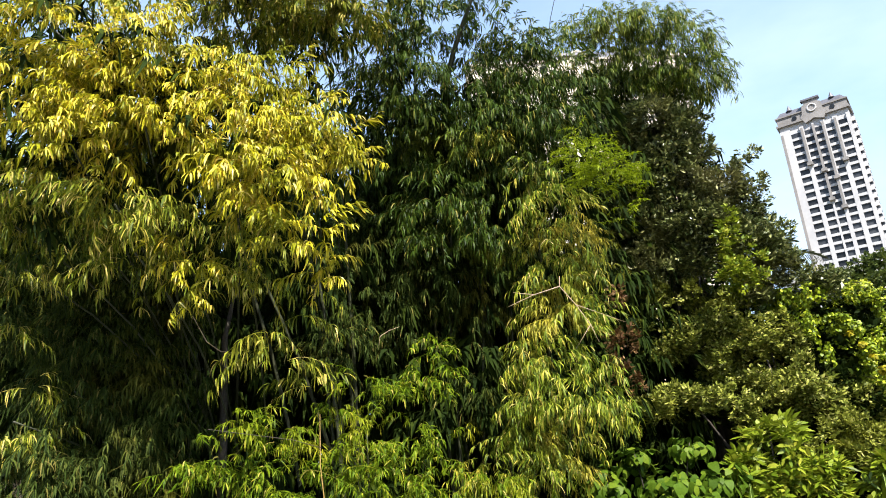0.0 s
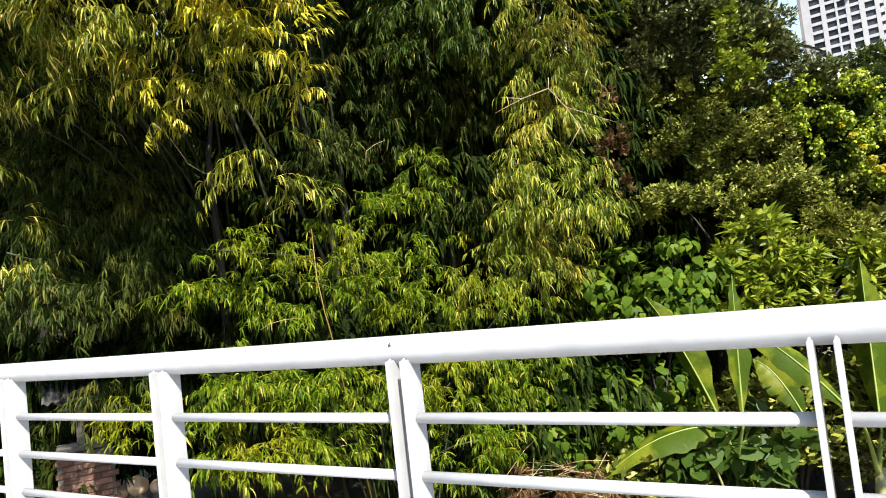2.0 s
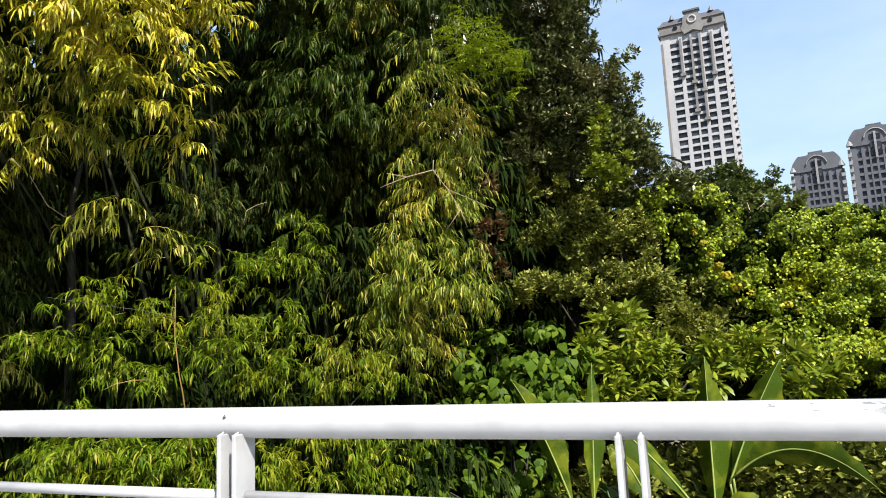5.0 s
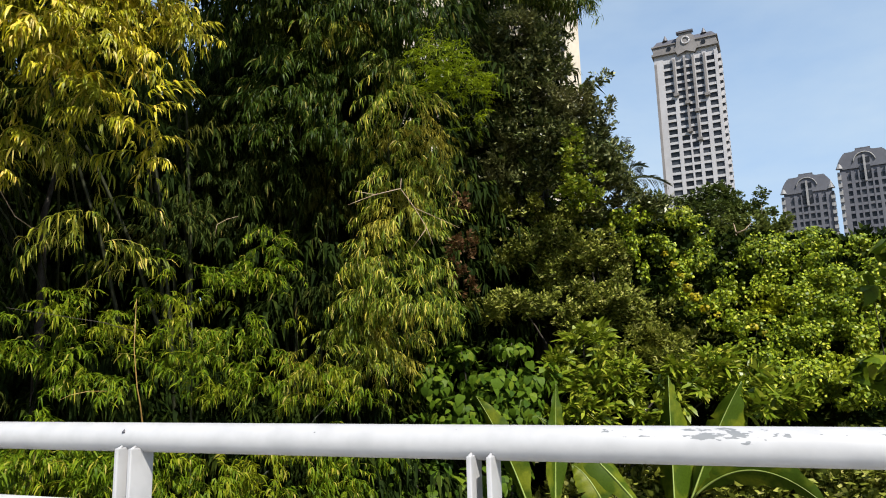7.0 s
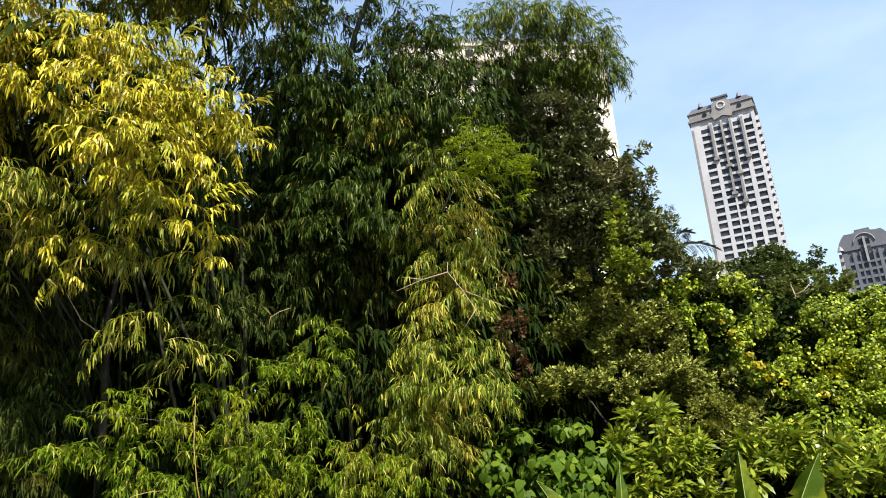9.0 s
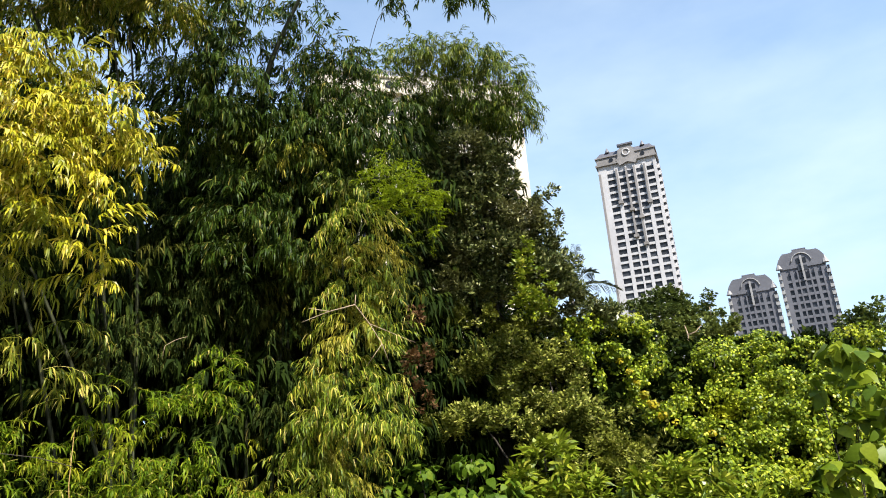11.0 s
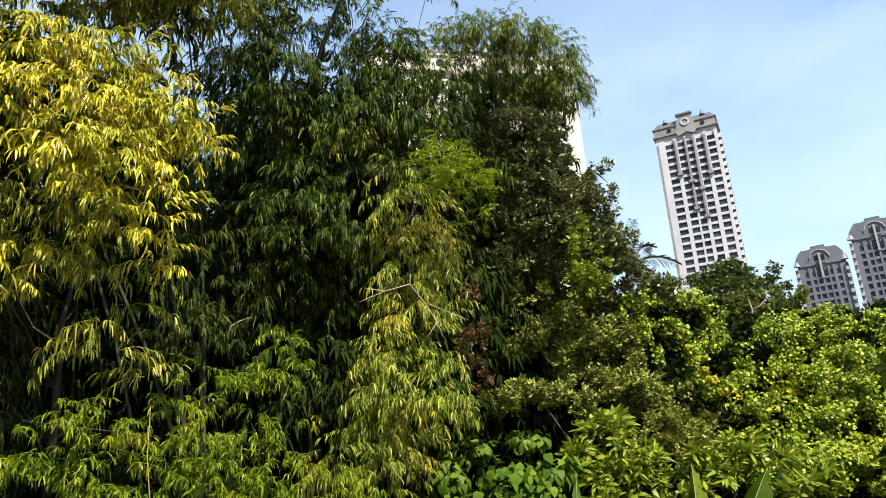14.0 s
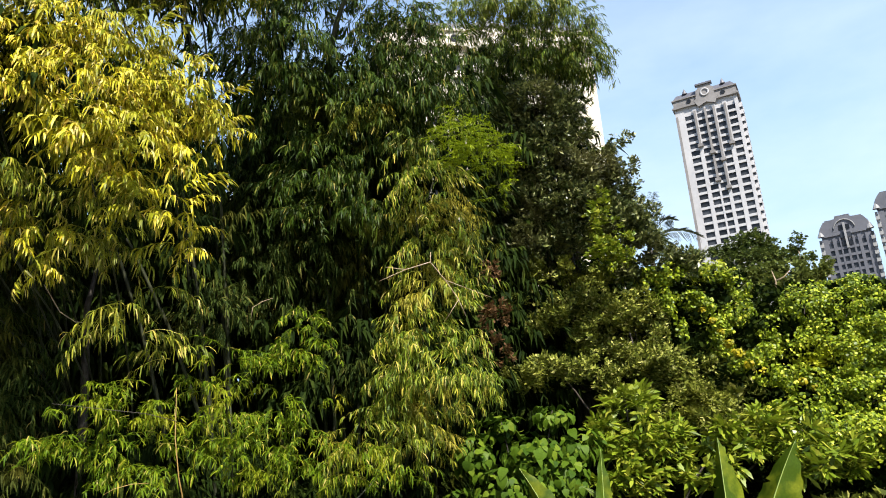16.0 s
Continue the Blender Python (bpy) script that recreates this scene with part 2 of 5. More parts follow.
FAR_LIGHT = leaf_material("light far tree leaf", [(0.0, (0.07, 0.095, 0.018)), (0.6, (0.13, 0.16, 0.03)), (1.0, (0.20, 0.22, 0.045))], (0.12, 0.14, 0.03), (0.5, 0.7), scale=0.3)
PALM_LEAF = leaf_material("palm leaf", [(0.0, (0.035, 0.048, 0.024)), (1.0, (0.085, 0.10, 0.05))], (0.11, 0.115, 0.06), (0.55, 0.7))
BANANA_LEAF = leaf_material("banana leaf", [(0.0, (0.045, 0.085, 0.005)), (1.0, (0.085, 0.13, 0.007))], (0.17, 0.20, 0.012), (0.46, 0.60), scale=3.2, through_light=0.35, rough=0.45, spec=0.2)
DRY_LEAF = leaf_material("dry leaf", [(0.0, (0.06, 0.028, 0.012)), (0.6, (0.12, 0.06, 0.022)), (1.0, (0.25, 0.16, 0.07))], (0.10, 0.05, 0.018))
CULM = surface("bamboo culm", (0.016, 0.02, 0.008), (0.042, 0.046, 0.018), 2.5, 0.6, 0.1)
OCHRE_CULM = surface("ochre bamboo culm", (0.20, 0.12, 0.03), (0.34, 0.22, 0.06), 4, 0.5, 0.2)
BARK = surface("grey bark", (0.025, 0.02, 0.014), (0.065, 0.052, 0.04), 5, 0.85, 0.6)
PALE_WOOD = surface("bare pale twig", (0.34, 0.27, 0.17), (0.5, 0.42, 0.28), 8, 0.7, 0.3)
TWIG_WOOD = surface("dry twig", (0.24, 0.16, 0.09), (0.42, 0.32, 0.22), 9, 0.8, 0.3)
RIB = surface("banana midrib", (0.16, 0.22, 0.04), (0.26, 0.32, 0.08), 6, 0.45, 0.1)
STEM = surface("banana stem", (0.16, 0.17, 0.06), (0.28, 0.25, 0.11), 5, 0.6, 0.3)
WHITE = rail_paint("chipped white paint", 0.502)
WHITE_SOUND = rail_paint("sound white paint", 0.60)
CONCRETE = surface("walkway concrete", (0.38, 0.38, 0.375), (0.48, 0.475, 0.465), 3, 0.85, 0.4)
SOIL = surface("earth with litter", (0.07, 0.055, 0.03), (0.15, 0.13, 0.06), 1.5, 0.95, 0.8, fine=14)
TOWER_WALL = surface("pale tower cladding", (0.32, 0.315, 0.33), (0.40, 0.395, 0.41), 0.08, 0.7, 0.05, fine=0.6)
TOWER_TRIM = surface("beige stone trim", (0.13, 0.122, 0.12), (0.21, 0.197, 0.195), 0.1, 0.75, 0.05, fine=0.8)
# wall colour lowered to imitate tower faces turned from the sun
TOWER_SHADED = surface("grey cladding darkened for shade", (0.078, 0.081, 0.10), (0.115, 0.118, 0.14), 0.08, 0.7, 0.05, fine=0.6)
TOWER_MID = surface("grey stone trim", (0.19, 0.19, 0.20), (0.30, 0.295, 0.295), 0.1, 0.75, 0.05, fine=0.8)
ROOF = surface("dark roof metal", (0.06, 0.06, 0.075), (0.11, 0.11, 0.13), 0.2, 0.5, 0.05, fine=1.0)
WINDOW = surface("dark window", (0.012, 0.014, 0.018), (0.04, 0.043, 0.05), 0.15, 0.12, 0.0, fine=0.5, per_piece=0.6, spec=0.2)
CREAM = surface("cream render", (0.42, 0.37, 0.29), (0.50, 0.455, 0.38), 0.2, 0.8, 0.1, fine=1.5)
# weathered tin, its colour lowered further in place of shade on the shelter
TIN = surface("weathered tin darkened for shade", (0.03, 0.029, 0.027), (0.075, 0.072, 0.068), 3, 0.7, 0.3, spec=0.2)
BLUE_TIN = surface("blue corrugated sheet", (0.16, 0.33, 0.36), (0.27, 0.44, 0.46), 4, 0.6, 0.2)
OLD_WOOD = surface("weathered wood", (0.16, 0.13, 0.11), (0.30, 0.26, 0.22), 6, 0.85, 0.5)
BRICK = surface("red brick", (0.11, 0.055, 0.042), (0.26, 0.135, 0.10), 7, 0.9, 0.5, per_piece=0.4)
# mortar colour also lowered to imitate shade at the shelter
MORTAR = surface("old mortar darkened for shade", (0.10, 0.09, 0.075), (0.20, 0.18, 0.15), 5, 0.9, 0.5)
CLAY = surface("pale terracotta", (0.46, 0.30, 0.18), (0.62, 0.45, 0.30), 6, 0.85, 0.4)
STRAW = surface("dry straw", (0.26, 0.19, 0.09), (0.40, 0.31, 0.16), 9, 0.85, 0.3)


# ---- building blocks ----
rng = np.random.default_rng(7)


def raw_mesh(name, verts, tris, mat, smooth=False):
    me = bpy.data.meshes.new(name)
    v, f = np.asarray(verts, dtype=np.float32), np.asarray(tris, dtype=np.int32)
    me.vertices.add(len(v))
    me.vertices.foreach_set("co", v.ravel())
    me.loops.add(f.size)
    me.loops.foreach_set("vertex_index", f.ravel())
    me.polygons.add(len(f))
    me.polygons.foreach_set("loop_start", np.arange(0, f.size, 3, dtype=np.int32))
    if smooth:
        me.polygons.foreach_set("use_smooth", np.ones(len(f), dtype=bool))
    me.update(calc_edges=True)
    me.materials.append(mat)
    return me


def child(name, me, parent, label="", kind=""):
    ob = new(name, me)
    ob.parent = parent
    return tagged(ob, label, kind=kind)


def thing(name, at, label, category, group="", kind=""):
    ob = new(name)
    ob.location = at
    ob.empty_display_size = 0.1
    return tagged(ob, label, category, group, kind)


def part(name, bm, mat, parent, label="", smooth=False, kind=""):
    me = bpy.data.meshes.new(name)
    bm.to_mesh(me)
    bm.free()
    me.materials.append(mat)
    if smooth:
        me.polygons.foreach_set("use_smooth", [True] * len(me.polygons))
    return child(name, me, parent, label, kind)


def box(bm, c, size, rz=0.0, bevel=0.0):
    """A box round c, turned by rz degrees."""
    r = bmesh.ops.create_cube(bm, size=1, matrix=Matrix.LocRotScale(c, Euler((0, 0, radians(rz))), size))
    if bevel:
        edges = list({e for v in r["verts"] for e in v.link_edges})
        bmesh.ops.bevel(bm, geom=edges, offset=bevel, segments=2, affect="EDGES", profile=0.6)


def tube(points, radii, sides=7):
    """Vertices and triangles of a tube along points."""
    p = [Vector(q) for q in points]
    n = len(p)
    verts, tris = [], []
    side = Vector((1, 0, 0))
    for k in range(n):
        d = (p[min(k + 1, n - 1)] - p[max(k - 1, 0)]).normalized()
        side = (side - d * side.dot(d))
        side = side.normalized() if side.length > 1e-4 else d.orthogonal().normalized()
        up = d.cross(side)
        for j in range(sides):
            a = 2 * math.pi * j / sides
            verts.append(p[k] + (side * math.cos(a) + up * math.sin(a)) * radii[k])
    for k in range(n - 1):
        for j in range(sides):
            a, b = k * sides + j, k * sides + (j + 1) % sides
            tris += [(a, b, b + sides), (a, b + sides, a + sides)]
    for base, order in ((0, -1), ((n - 1) * sides, 1)):
        for j in range(1, sides - 1):
            t = (base, base + j, base + j + 1)
            tris.append(t[::order])
    return [tuple(v) for v in verts], tris


def bend(a, b, c, n=9):
    """Points of the arc from a by way of b's pull to c."""
    a, b, c = Vector(a), Vector(b), Vector(c)
    return [a * (1 - t) ** 2 + b * (2 * t * (1 - t)) + c * t * t for t in (k / (n - 1) for k in range(n))]


def join(pieces):
    vs, fs, o = [], [], 0
    for v, f in pieces:
        vs.append(np.asarray(v, dtype=np.float32).reshape(-1, 3))
        fs.append(np.asarray(f, dtype=np.int32).reshape(-1, 3) + o)
        o += len(vs[-1])
    return np.concatenate(vs), np.concatenate(fs)


# outlines of a blade: steps along it and half width there
LANCE_SHAPE = ((0.32, 0.5), (0.68, 0.36))
OVAL_SHAPE = ((0.3, 0.42), (0.65, 0.5))
PLAIN_SHAPE = ((0.42, 0.5),)
BAMBOO_SHAPE = ((0.10, 0.30), (0.42, 0.5), (0.78, 0.34))
HEART_SHAPE = ((-0.12, 0.34), (0.12, 0.52), (0.55, 0.4))
ROUND_SHAPE = ((0.06, 0.38), (0.4, 0.52), (0.75, 0.34))


def strip_faces(n):
    """Triangles of a blade with n pairs of edge points between foot and tip."""
    f = [(0, 2, 1)]
    for k in range(n - 1):
        a = 1 + 2 * k
        f += [(a, a + 1, a + 3), (a, a + 3, a + 2)]
    return f + [(2 * n - 1, 2 * n, 2 * n + 1)]


def blade(base, way, wide, length, width, shape, droop=0.15, fold=0.0):
    """One leaf: its outline folded along the midrib, tip bent down."""
    base, way, wide = (np.asarray(q, dtype=float) for q in (base, way, wide))
    nrm = np.cross(way, wide)
    v = [base]
    for s, w in shape:
        c = base + way * (s * length) - np.array((0, 0, droop * length * s * s))
        v += [c + wide * (w * width) + nrm * (fold * width), c - wide * (w * width) + nrm * (fold * width)]
    v.append(base + way * length - np.array((0, 0, droop * length)))
    return v, strip_faces(len(shape))


def limp_blade(base, way, length, width, hang, twist, shape):
    """One soft leaf that sets out along way and bends over to hang."""
    wide = np.cross(way, (0, 0, 1.0))
    wide = unit(wide + np.array((0, 0, 1.0)) * twist + rng.normal(0, 0.25, 3))
    v = [base]
    for s, w in shape:
        c = base + length * (way * (s - 0.55 * hang * s * s) + np.array((0, 0, -0.85 * hang * s * s)))
        v += [c + wide * (w * width), c - wide * (w * width)]
    v.append(base + length * (way * (1 - 0.55 * hang) + np.array((0, 0, -0.85 * hang))))
    return v, strip_faces(len(shape))


def unit(v):
    return v / max(np.linalg.norm(v), 1e-9)


def plume(length=(0.2, 0.4), nodes=5, hand=(3, 6), leaf=(0.11, 0.17), wide=(0.017, 0.025), hang=(0.6, 1.05), arch=0.45, spread=0.9, lift=-0.25, shape=BAMBOO_SHAPE):
    """An arching twig along x that carries hands of limp leaves at its nodes."""
    bits = []
    ln = rng.uniform(*length)
    bow = rng.normal(0, 0.18)
    path = [np.array((ln * s, bow * ln * s * s, ln * (0.12 * s - arch * s * s))) for s in np.linspace(0, 1, nodes + 1)]
    v, f = tube([tuple(p) for p in path], [0.0028 * (1 - 0.6 * k / nodes) for k in range(nodes + 1)], 3)
    bits.append((v, f))
    for k in range(1, nodes + 1):
        side = (-1) ** k * 0.7 if k < nodes else 0.0
        fwd = math.atan2(bow * 2 * k / nodes, 1.0)
        for _ in range(int(rng.integers(hand[0], hand[1] + 1)) + (1 if k == nodes else 0)):
            az, el = fwd + side + rng.normal(0, spread), rng.normal(lift, 0.35)
            way = np.array((math.cos(az) * math.cos(el), math.sin(az) * math.cos(el), math.sin(el)))
            bits.append(limp_blade(path[k] + rng.normal(0, 0.006, 3), way, rng.uniform(*leaf), rng.uniform(*wide), rng.uniform(*hang), rng.normal(0, 0.5), shape))
    return join(bits)


def spray(kind):
    """A twig that points along x and its leaves, for one kind of shrub."""
    bits = []
    n, ll, ww, shape, spread, lift, dr, tw, loose = kind
    for k in range(n):
        s = rng.uniform(0.15, 1.0)
        az, el = rng.normal(0, spread), rng.normal(lift, 0.4)
        way = np.array((math.cos(az) * math.cos(el), math.sin(az) * math.cos(el), math.sin(el)))
        wide = unit(np.cross(way, (0, 0, 1)) + rng.normal(0, loose, 3))
        wide = unit(wide - way * wide.dot(way))
        g = rng.uniform(0.7, 1.25)
        bits.append(blade((tw * s, rng.normal(0, tw * 0.2), rng.normal(0, tw * 0.2)), way, wide, ll * g, ww * g, shape, dr, 0.1))
    return join(bits)


def scatter(templates, places, outward, sizes, tilt=0.35):
    """Copies of the sprays in templates at places, turned outward, as one set of vertices and triangles."""
    vs, fs, o = [], [], 0
    pick = rng.integers(0, len(templates), len(places))
    for k, (tv, tf) in enumerate(templates):
        i = np.nonzero(pick == k)[0]
        if not len(i):
            continue
        a = np.arctan2(outward[i, 1], outward[i, 0]) + rng.normal(0, 0.5, len(i))
        ca, sa = np.cos(a), np.sin(a)
        b = rng.normal(0, tilt, len(i)) - 0.3 * np.clip(outward[i, 2], -0.2, 0.8)
        cb, sb = np.cos(b), np.sin(b)
        m = np.zeros((len(i), 3, 3))
        m[:, 0, 0], m[:, 0, 1], m[:, 0, 2] = ca * cb, -sa, ca * sb
        m[:, 1, 0], m[:, 1, 1], m[:, 1, 2] = sa * cb, ca, sa * sb
        m[:, 2, 0], m[:, 2, 2] = -sb, cb
        v = np.einsum("nij,vj->nvi", m * sizes[i][:, None, None], tv) + places[i][:, None, :]
        f = tf[None] + (np.arange(len(i)) * len(tv))[:, None, None] + o
        vs.append(v.reshape(-1, 3))
        fs.append(f.reshape(-1, 3))
        o += len(i) * len(tv)
    return np.concatenate(vs), np.concatenate(fs)


def masses(blobs, per_m2, inner=0.2, gap=-0.12, grain=3.4):
    """Places on and in leaf masses (x, y, z, spread, height), left open here and there, with the way out of each."""
    ps, ns = [], []
    for x, y, z, rh, rv in blobs:
        area = 4 * math.pi * ((rh * rh) ** 1.6 / 3 + 2 * (rh * rv) ** 1.6 / 3) ** (1 / 1.6)
        n = max(4, int(per_m2 * area))
        d = rng.normal(0, 1, (n, 3))
        d /= np.linalg.norm(d, axis=1)[:, None]
        r = 1 - np.abs(rng.normal(0, 0.15, n))
        deep = rng.random(n) < inner
        r[deep] = rng.uniform(0.2, 0.8, deep.sum())
        c = d * r[:, None] * (rh, rh, rv) + (x, y, z)
        lump = np.array([(noise.noise(Vector(q) * 2.1), noise.noise(Vector(q) * grain + Vector((7, 3, 1)))) for q in c])
        c = c + d * (0.22 * lump[:, :1]) * min(1.0, 3 * rv)
        keep = (lump[:, 1] > gap) | (np.arange(n) < 3)
        ps.append(c[keep])
        ns.append(d[keep])
    return np.concatenate(ps), np.concatenate(ns)


def shingles(blobs, per_m2, length, width, shape, inner=0.12, gap=-0.15, loose=0.35, grain=3.4):
    """Single broad leaves that hang over leaf masses like shingles, faces outward."""
    p, n = masses(blobs, per_m2, inner, gap, grain)
    k = len(p)
    face = n * 0.8 + (0, 0, 0.35) + rng.normal(0, loose, (k, 3))
    face /= np.linalg.norm(face, axis=1)[:, None]
    way = np.array((0, 0, -1.0)) + rng.normal(0, 0.45, (k, 3))
    way -= face * np.sum(way * face, axis=1)[:, None]
    way /= np.maximum(np.linalg.norm(way, axis=1), 1e-6)[:, None]
    wide = np.cross(face, way)
    g = rng.uniform(0.65, 1.2, k)[:, None]
    ll, ww = length * g, width * g
    v = [p]
    for s, w in shape:
        c = p + way * (s * ll) - face * (0.12 * ll * s * s)
        v += [c + wide * (w * ww) + face * (0.07 * ww), c - wide * (w * ww) + face * (0.07 * ww)]
    v.append(p + way * ll - face * (0.16 * ll))
    v = np.stack(v, axis=1)
    f = np.asarray(strip_faces(len(shape)))[None] + (np.arange(k) * v.shape[1])[:, None, None]
    return v.reshape(-1, 3), f.reshape(-1, 3)


BAMBOO = [plume((0.16, 0.34), 5, (3, 6), (0.075, 0.135), (0.013, 0.02), (0.55, 1.1), 0.45, 1.0, -0.25) for _ in range(18)]
BAMBOO_LONG = [plume((0.2, 0.42), 6, (3, 5), (0.08, 0.15), (0.011, 0.017), (0.6, 1.15), 0.6, 1.1, -0.4) for _ in range(18)]
BAMBOO_FAN = [plume((0.12, 0.28), 4, (3, 6), (0.06, 0.12), (0.010, 0.016), (0.2, 1.2), 0.4, 1.5, -0.2) for _ in range(18)]
THICKET_KIND = [plume((0.2, 0.4), 4, (4, 6), (0.1, 0.16), (0.018, 0.026), (0.6, 1.1), 0.5, 1.1, -0.3, PLAIN_SHAPE) for _ in range(12)]
FEATHERY = [plume((0.16, 0.26), 7, (2, 4), (0.045, 0.075), (0.007, 0.011), (0.1, 0.6), 0.3, 0.7, 0.0) for _ in range(10)]
# leaves, length, width, outline, spread, lift, droop, twig, looseness
FICUS_KIND = [spray((13, 0.075, 0.034, PLAIN_SHAPE, 1.0, 0.35, 0.05, 0.13, 0.5)) for _ in range(10)]
SHRUB_KIND = [spray((12, 0.07, 0.036, PLAIN_SHAPE, 1.1, 0.45, 0.08, 0.11, 0.5)) for _ in range(10)]
LANCE_KIND = [spray((13, 0.15, 0.038, OVAL_SHAPE, 1.5, 0.3, 0.3, 0.09, 0.4)) for _ in range(8)]
HEART_KIND = [spray((5, 0.15, 0.13, HEART_SHAPE, 0.6, -0.9, 0.05, 0.16, 0.25)) for _ in range(8)]
FAR_KIND = [spray((9, 0.42, 0.24, OVAL_SHAPE, 1.4, 0.2, 0.1, 0.5, 0.4)) for _ in range(6)]


def foliage(name, blobs, kind, per_m2, mat, parent, size=(0.8, 1.2), inner=0.2, tilt=0.25, label="", gap=-0.12, grain=3.4):
    p, n = masses(blobs, per_m2, inner, gap, grain)
    v, f = scatter(kind, p, n, rng.uniform(*size, len(p)), tilt)
    return child(name, raw_mesh(name, v - np.array(parent.location, dtype=np.float32), f, mat), parent, label, "stuff" if not parent.get("category") else "")


def leaf_skin(name, blobs, per_m2, length, width, shape, mat, parent, label="", inner=0.12, gap=-0.15, loose=0.35, grain=3.4, kind=""):
    v, f = shingles(blobs, per_m2, length, width, shape, inner, gap, loose, grain)
    return child(name, raw_mesh(name, v - np.array(parent.location, dtype=np.float32), f, mat), parent, label, kind)


def largest(blobs, count):
    return sorted(blobs, key=lambda b: b[3])[-count:]


def stems(name, parent, base, blobs, r0, r1, mat, wander=0.3, lean=0.75, sides=6):
    """One stem for each leaf mass, from the foot of the plant up and over into it."""
    for x, y, z, rh, rv in blobs:
        foot = Vector((base[0] + rng.normal(0, wander), base[1] + rng.normal(0, wander), base[2]))
        top = Vector((x, y, z + rv * 0.3))
        pull = Vector((foot.x + (top.x - foot.x) * 0.15, foot.y + (top.y - foot.y) * 0.15, foot.z + (top.z - foot.z) * lean + 0.4))
        pts = bend(foot, pull, top, 10)
        v, f = tube(pts, [r0 + (r1 - r0) * k / 9 for k in range(10)], sides)
        child(name, raw_mesh(name, np.array(v) - np.array(parent.location), f, mat, True), parent)


# ---- leaf masses: x, y, z, spread, height ----
YELLOW = [
    (-5.43, 2.67, 5.07, 0.48, 0.21),
    (-4.97, 3.09, 5.20, 0.41, 0.20),
    (-5.59, 2.67, 4.62, 0.44, 0.32),
    (-5.12, 2.99, 4.69, 0.48, 0.28),
    (-4.73, 3.38, 4.88, 0.40, 0.25),
    (-4.31, 3.70, 4.91, 0.33, 0.19),
    (-3.95, 3.95, 4.87, 0.27, 0.19),
    (-3.86, 4.27, 4.79, 0.22, 0.19),
    (-4.15, 3.69, 4.33, 0.39, 0.20),
    (-3.91, 4.18, 4.43, 0.32, 0.18),
    (-3.74, 4.41, 4.33, 0.14, 0.14),
    (-3.51, 4.48, 4.05, 0.13, 0.12),
    (-3.91, 3.80, 3.86, 0.34, 0.16),
    (-4.25, 3.58, 3.88, 0.24, 0.19),
    (-3.79, 4.12, 3.78, 0.14, 0.13),
    (-4.82, 3.24, 4.27, 0.43, 0.24),
    (-5.36, 2.90, 4.14, 0.45, 0.25),
]
YELLOW_LOW = [
    (-3.63, 4.10, 3.26, 0.12, 0.19),
    (-3.75, 4.36, 3.07, 0.05, 0.14),
    (-4.67, 3.76, 3.28, 0.15, 0.18),
    (-4.78, 3.80, 2.92, 0.06, 0.13),
    (-3.87, 4.00, 3.31, 0.11, 0.15),
    (-4.20, 3.83, 3.58, 0.19, 0.12),
]
LOLIVE = [
    (-4.99, 3.14, 3.57, 0.32, 0.16),
    (-5.81, 2.99, 3.87, 0.37, 0.16),
    (-4.69, 3.41, 3.55, 0.16, 0.18),
    (-4.33, 3.89, 3.50, 0.18, 0.16),
    (-4.49, 4.06, 3.10, 0.14, 0.14),
    (-4.12, 4.32, 3.03, 0.05, 0.10),
    (-4.07, 4.48, 2.71, 0.05, 0.08),
    (-5.16, 3.44, 3.30, 0.20, 0.14),
    (-6.22, 3.11, 3.24, 0.20, 0.17),
    (-6.17, 2.95, 3.62, 0.17, 0.11),
    (-4.25, 4.22, 2.52, 0.08, 0.10),
    (-4.19, 4.34, 2.25, 0.05, 0.08),
    (-4.44, 4.20, 2.40, 0.05, 0.05),
    (-4.16, 4.66, 2.15, 0.05, 0.04),
    (-6.47, 3.46, 2.33, 0.15, 0.15),
    (-6.56, 3.37, 1.93, 0.15, 0.15),
    (-6.53, 3.66, 1.88, 0.10, 0.10),
    (-6.60, 3.27, 2.80, 0.12, 0.10),
]
GREEN = [
    (-2.29, 7.08, 6.04, 0.13, 0.06),
    (-2.11, 7.26, 5.86, 0.07, 0.10),
    (-2.67, 6.78, 6.09, 0.10, 0.04),
    (-4.13, 5.96, 6.33, 0.29, 0.18),
    (-4.45, 6.08, 5.90, 0.25, 0.29),
    (-3.76, 6.15, 6.04, 0.28, 0.24),
    (-4.10, 6.31, 5.51, 0.35, 0.28),
    (-4.44, 6.46, 5.13, 0.25, 0.21),
    (-3.66, 6.47, 5.48, 0.27, 0.27),
    (-3.71, 6.63, 4.93, 0.27, 0.23),
    (-3.18, 6.66, 5.76, 0.28, 0.24),
    (-2.76, 6.72, 5.95, 0.28, 0.17),
    (-2.51, 6.90, 5.83, 0.21, 0.21),
    (-3.03, 6.76, 5.31, 0.34, 0.23),
    (-2.52, 6.96, 5.31, 0.23, 0.23),
    (-2.91, 7.05, 4.86, 0.27, 0.20),
    (-2.27, 6.96, 5.26, 0.12, 0.16),
]
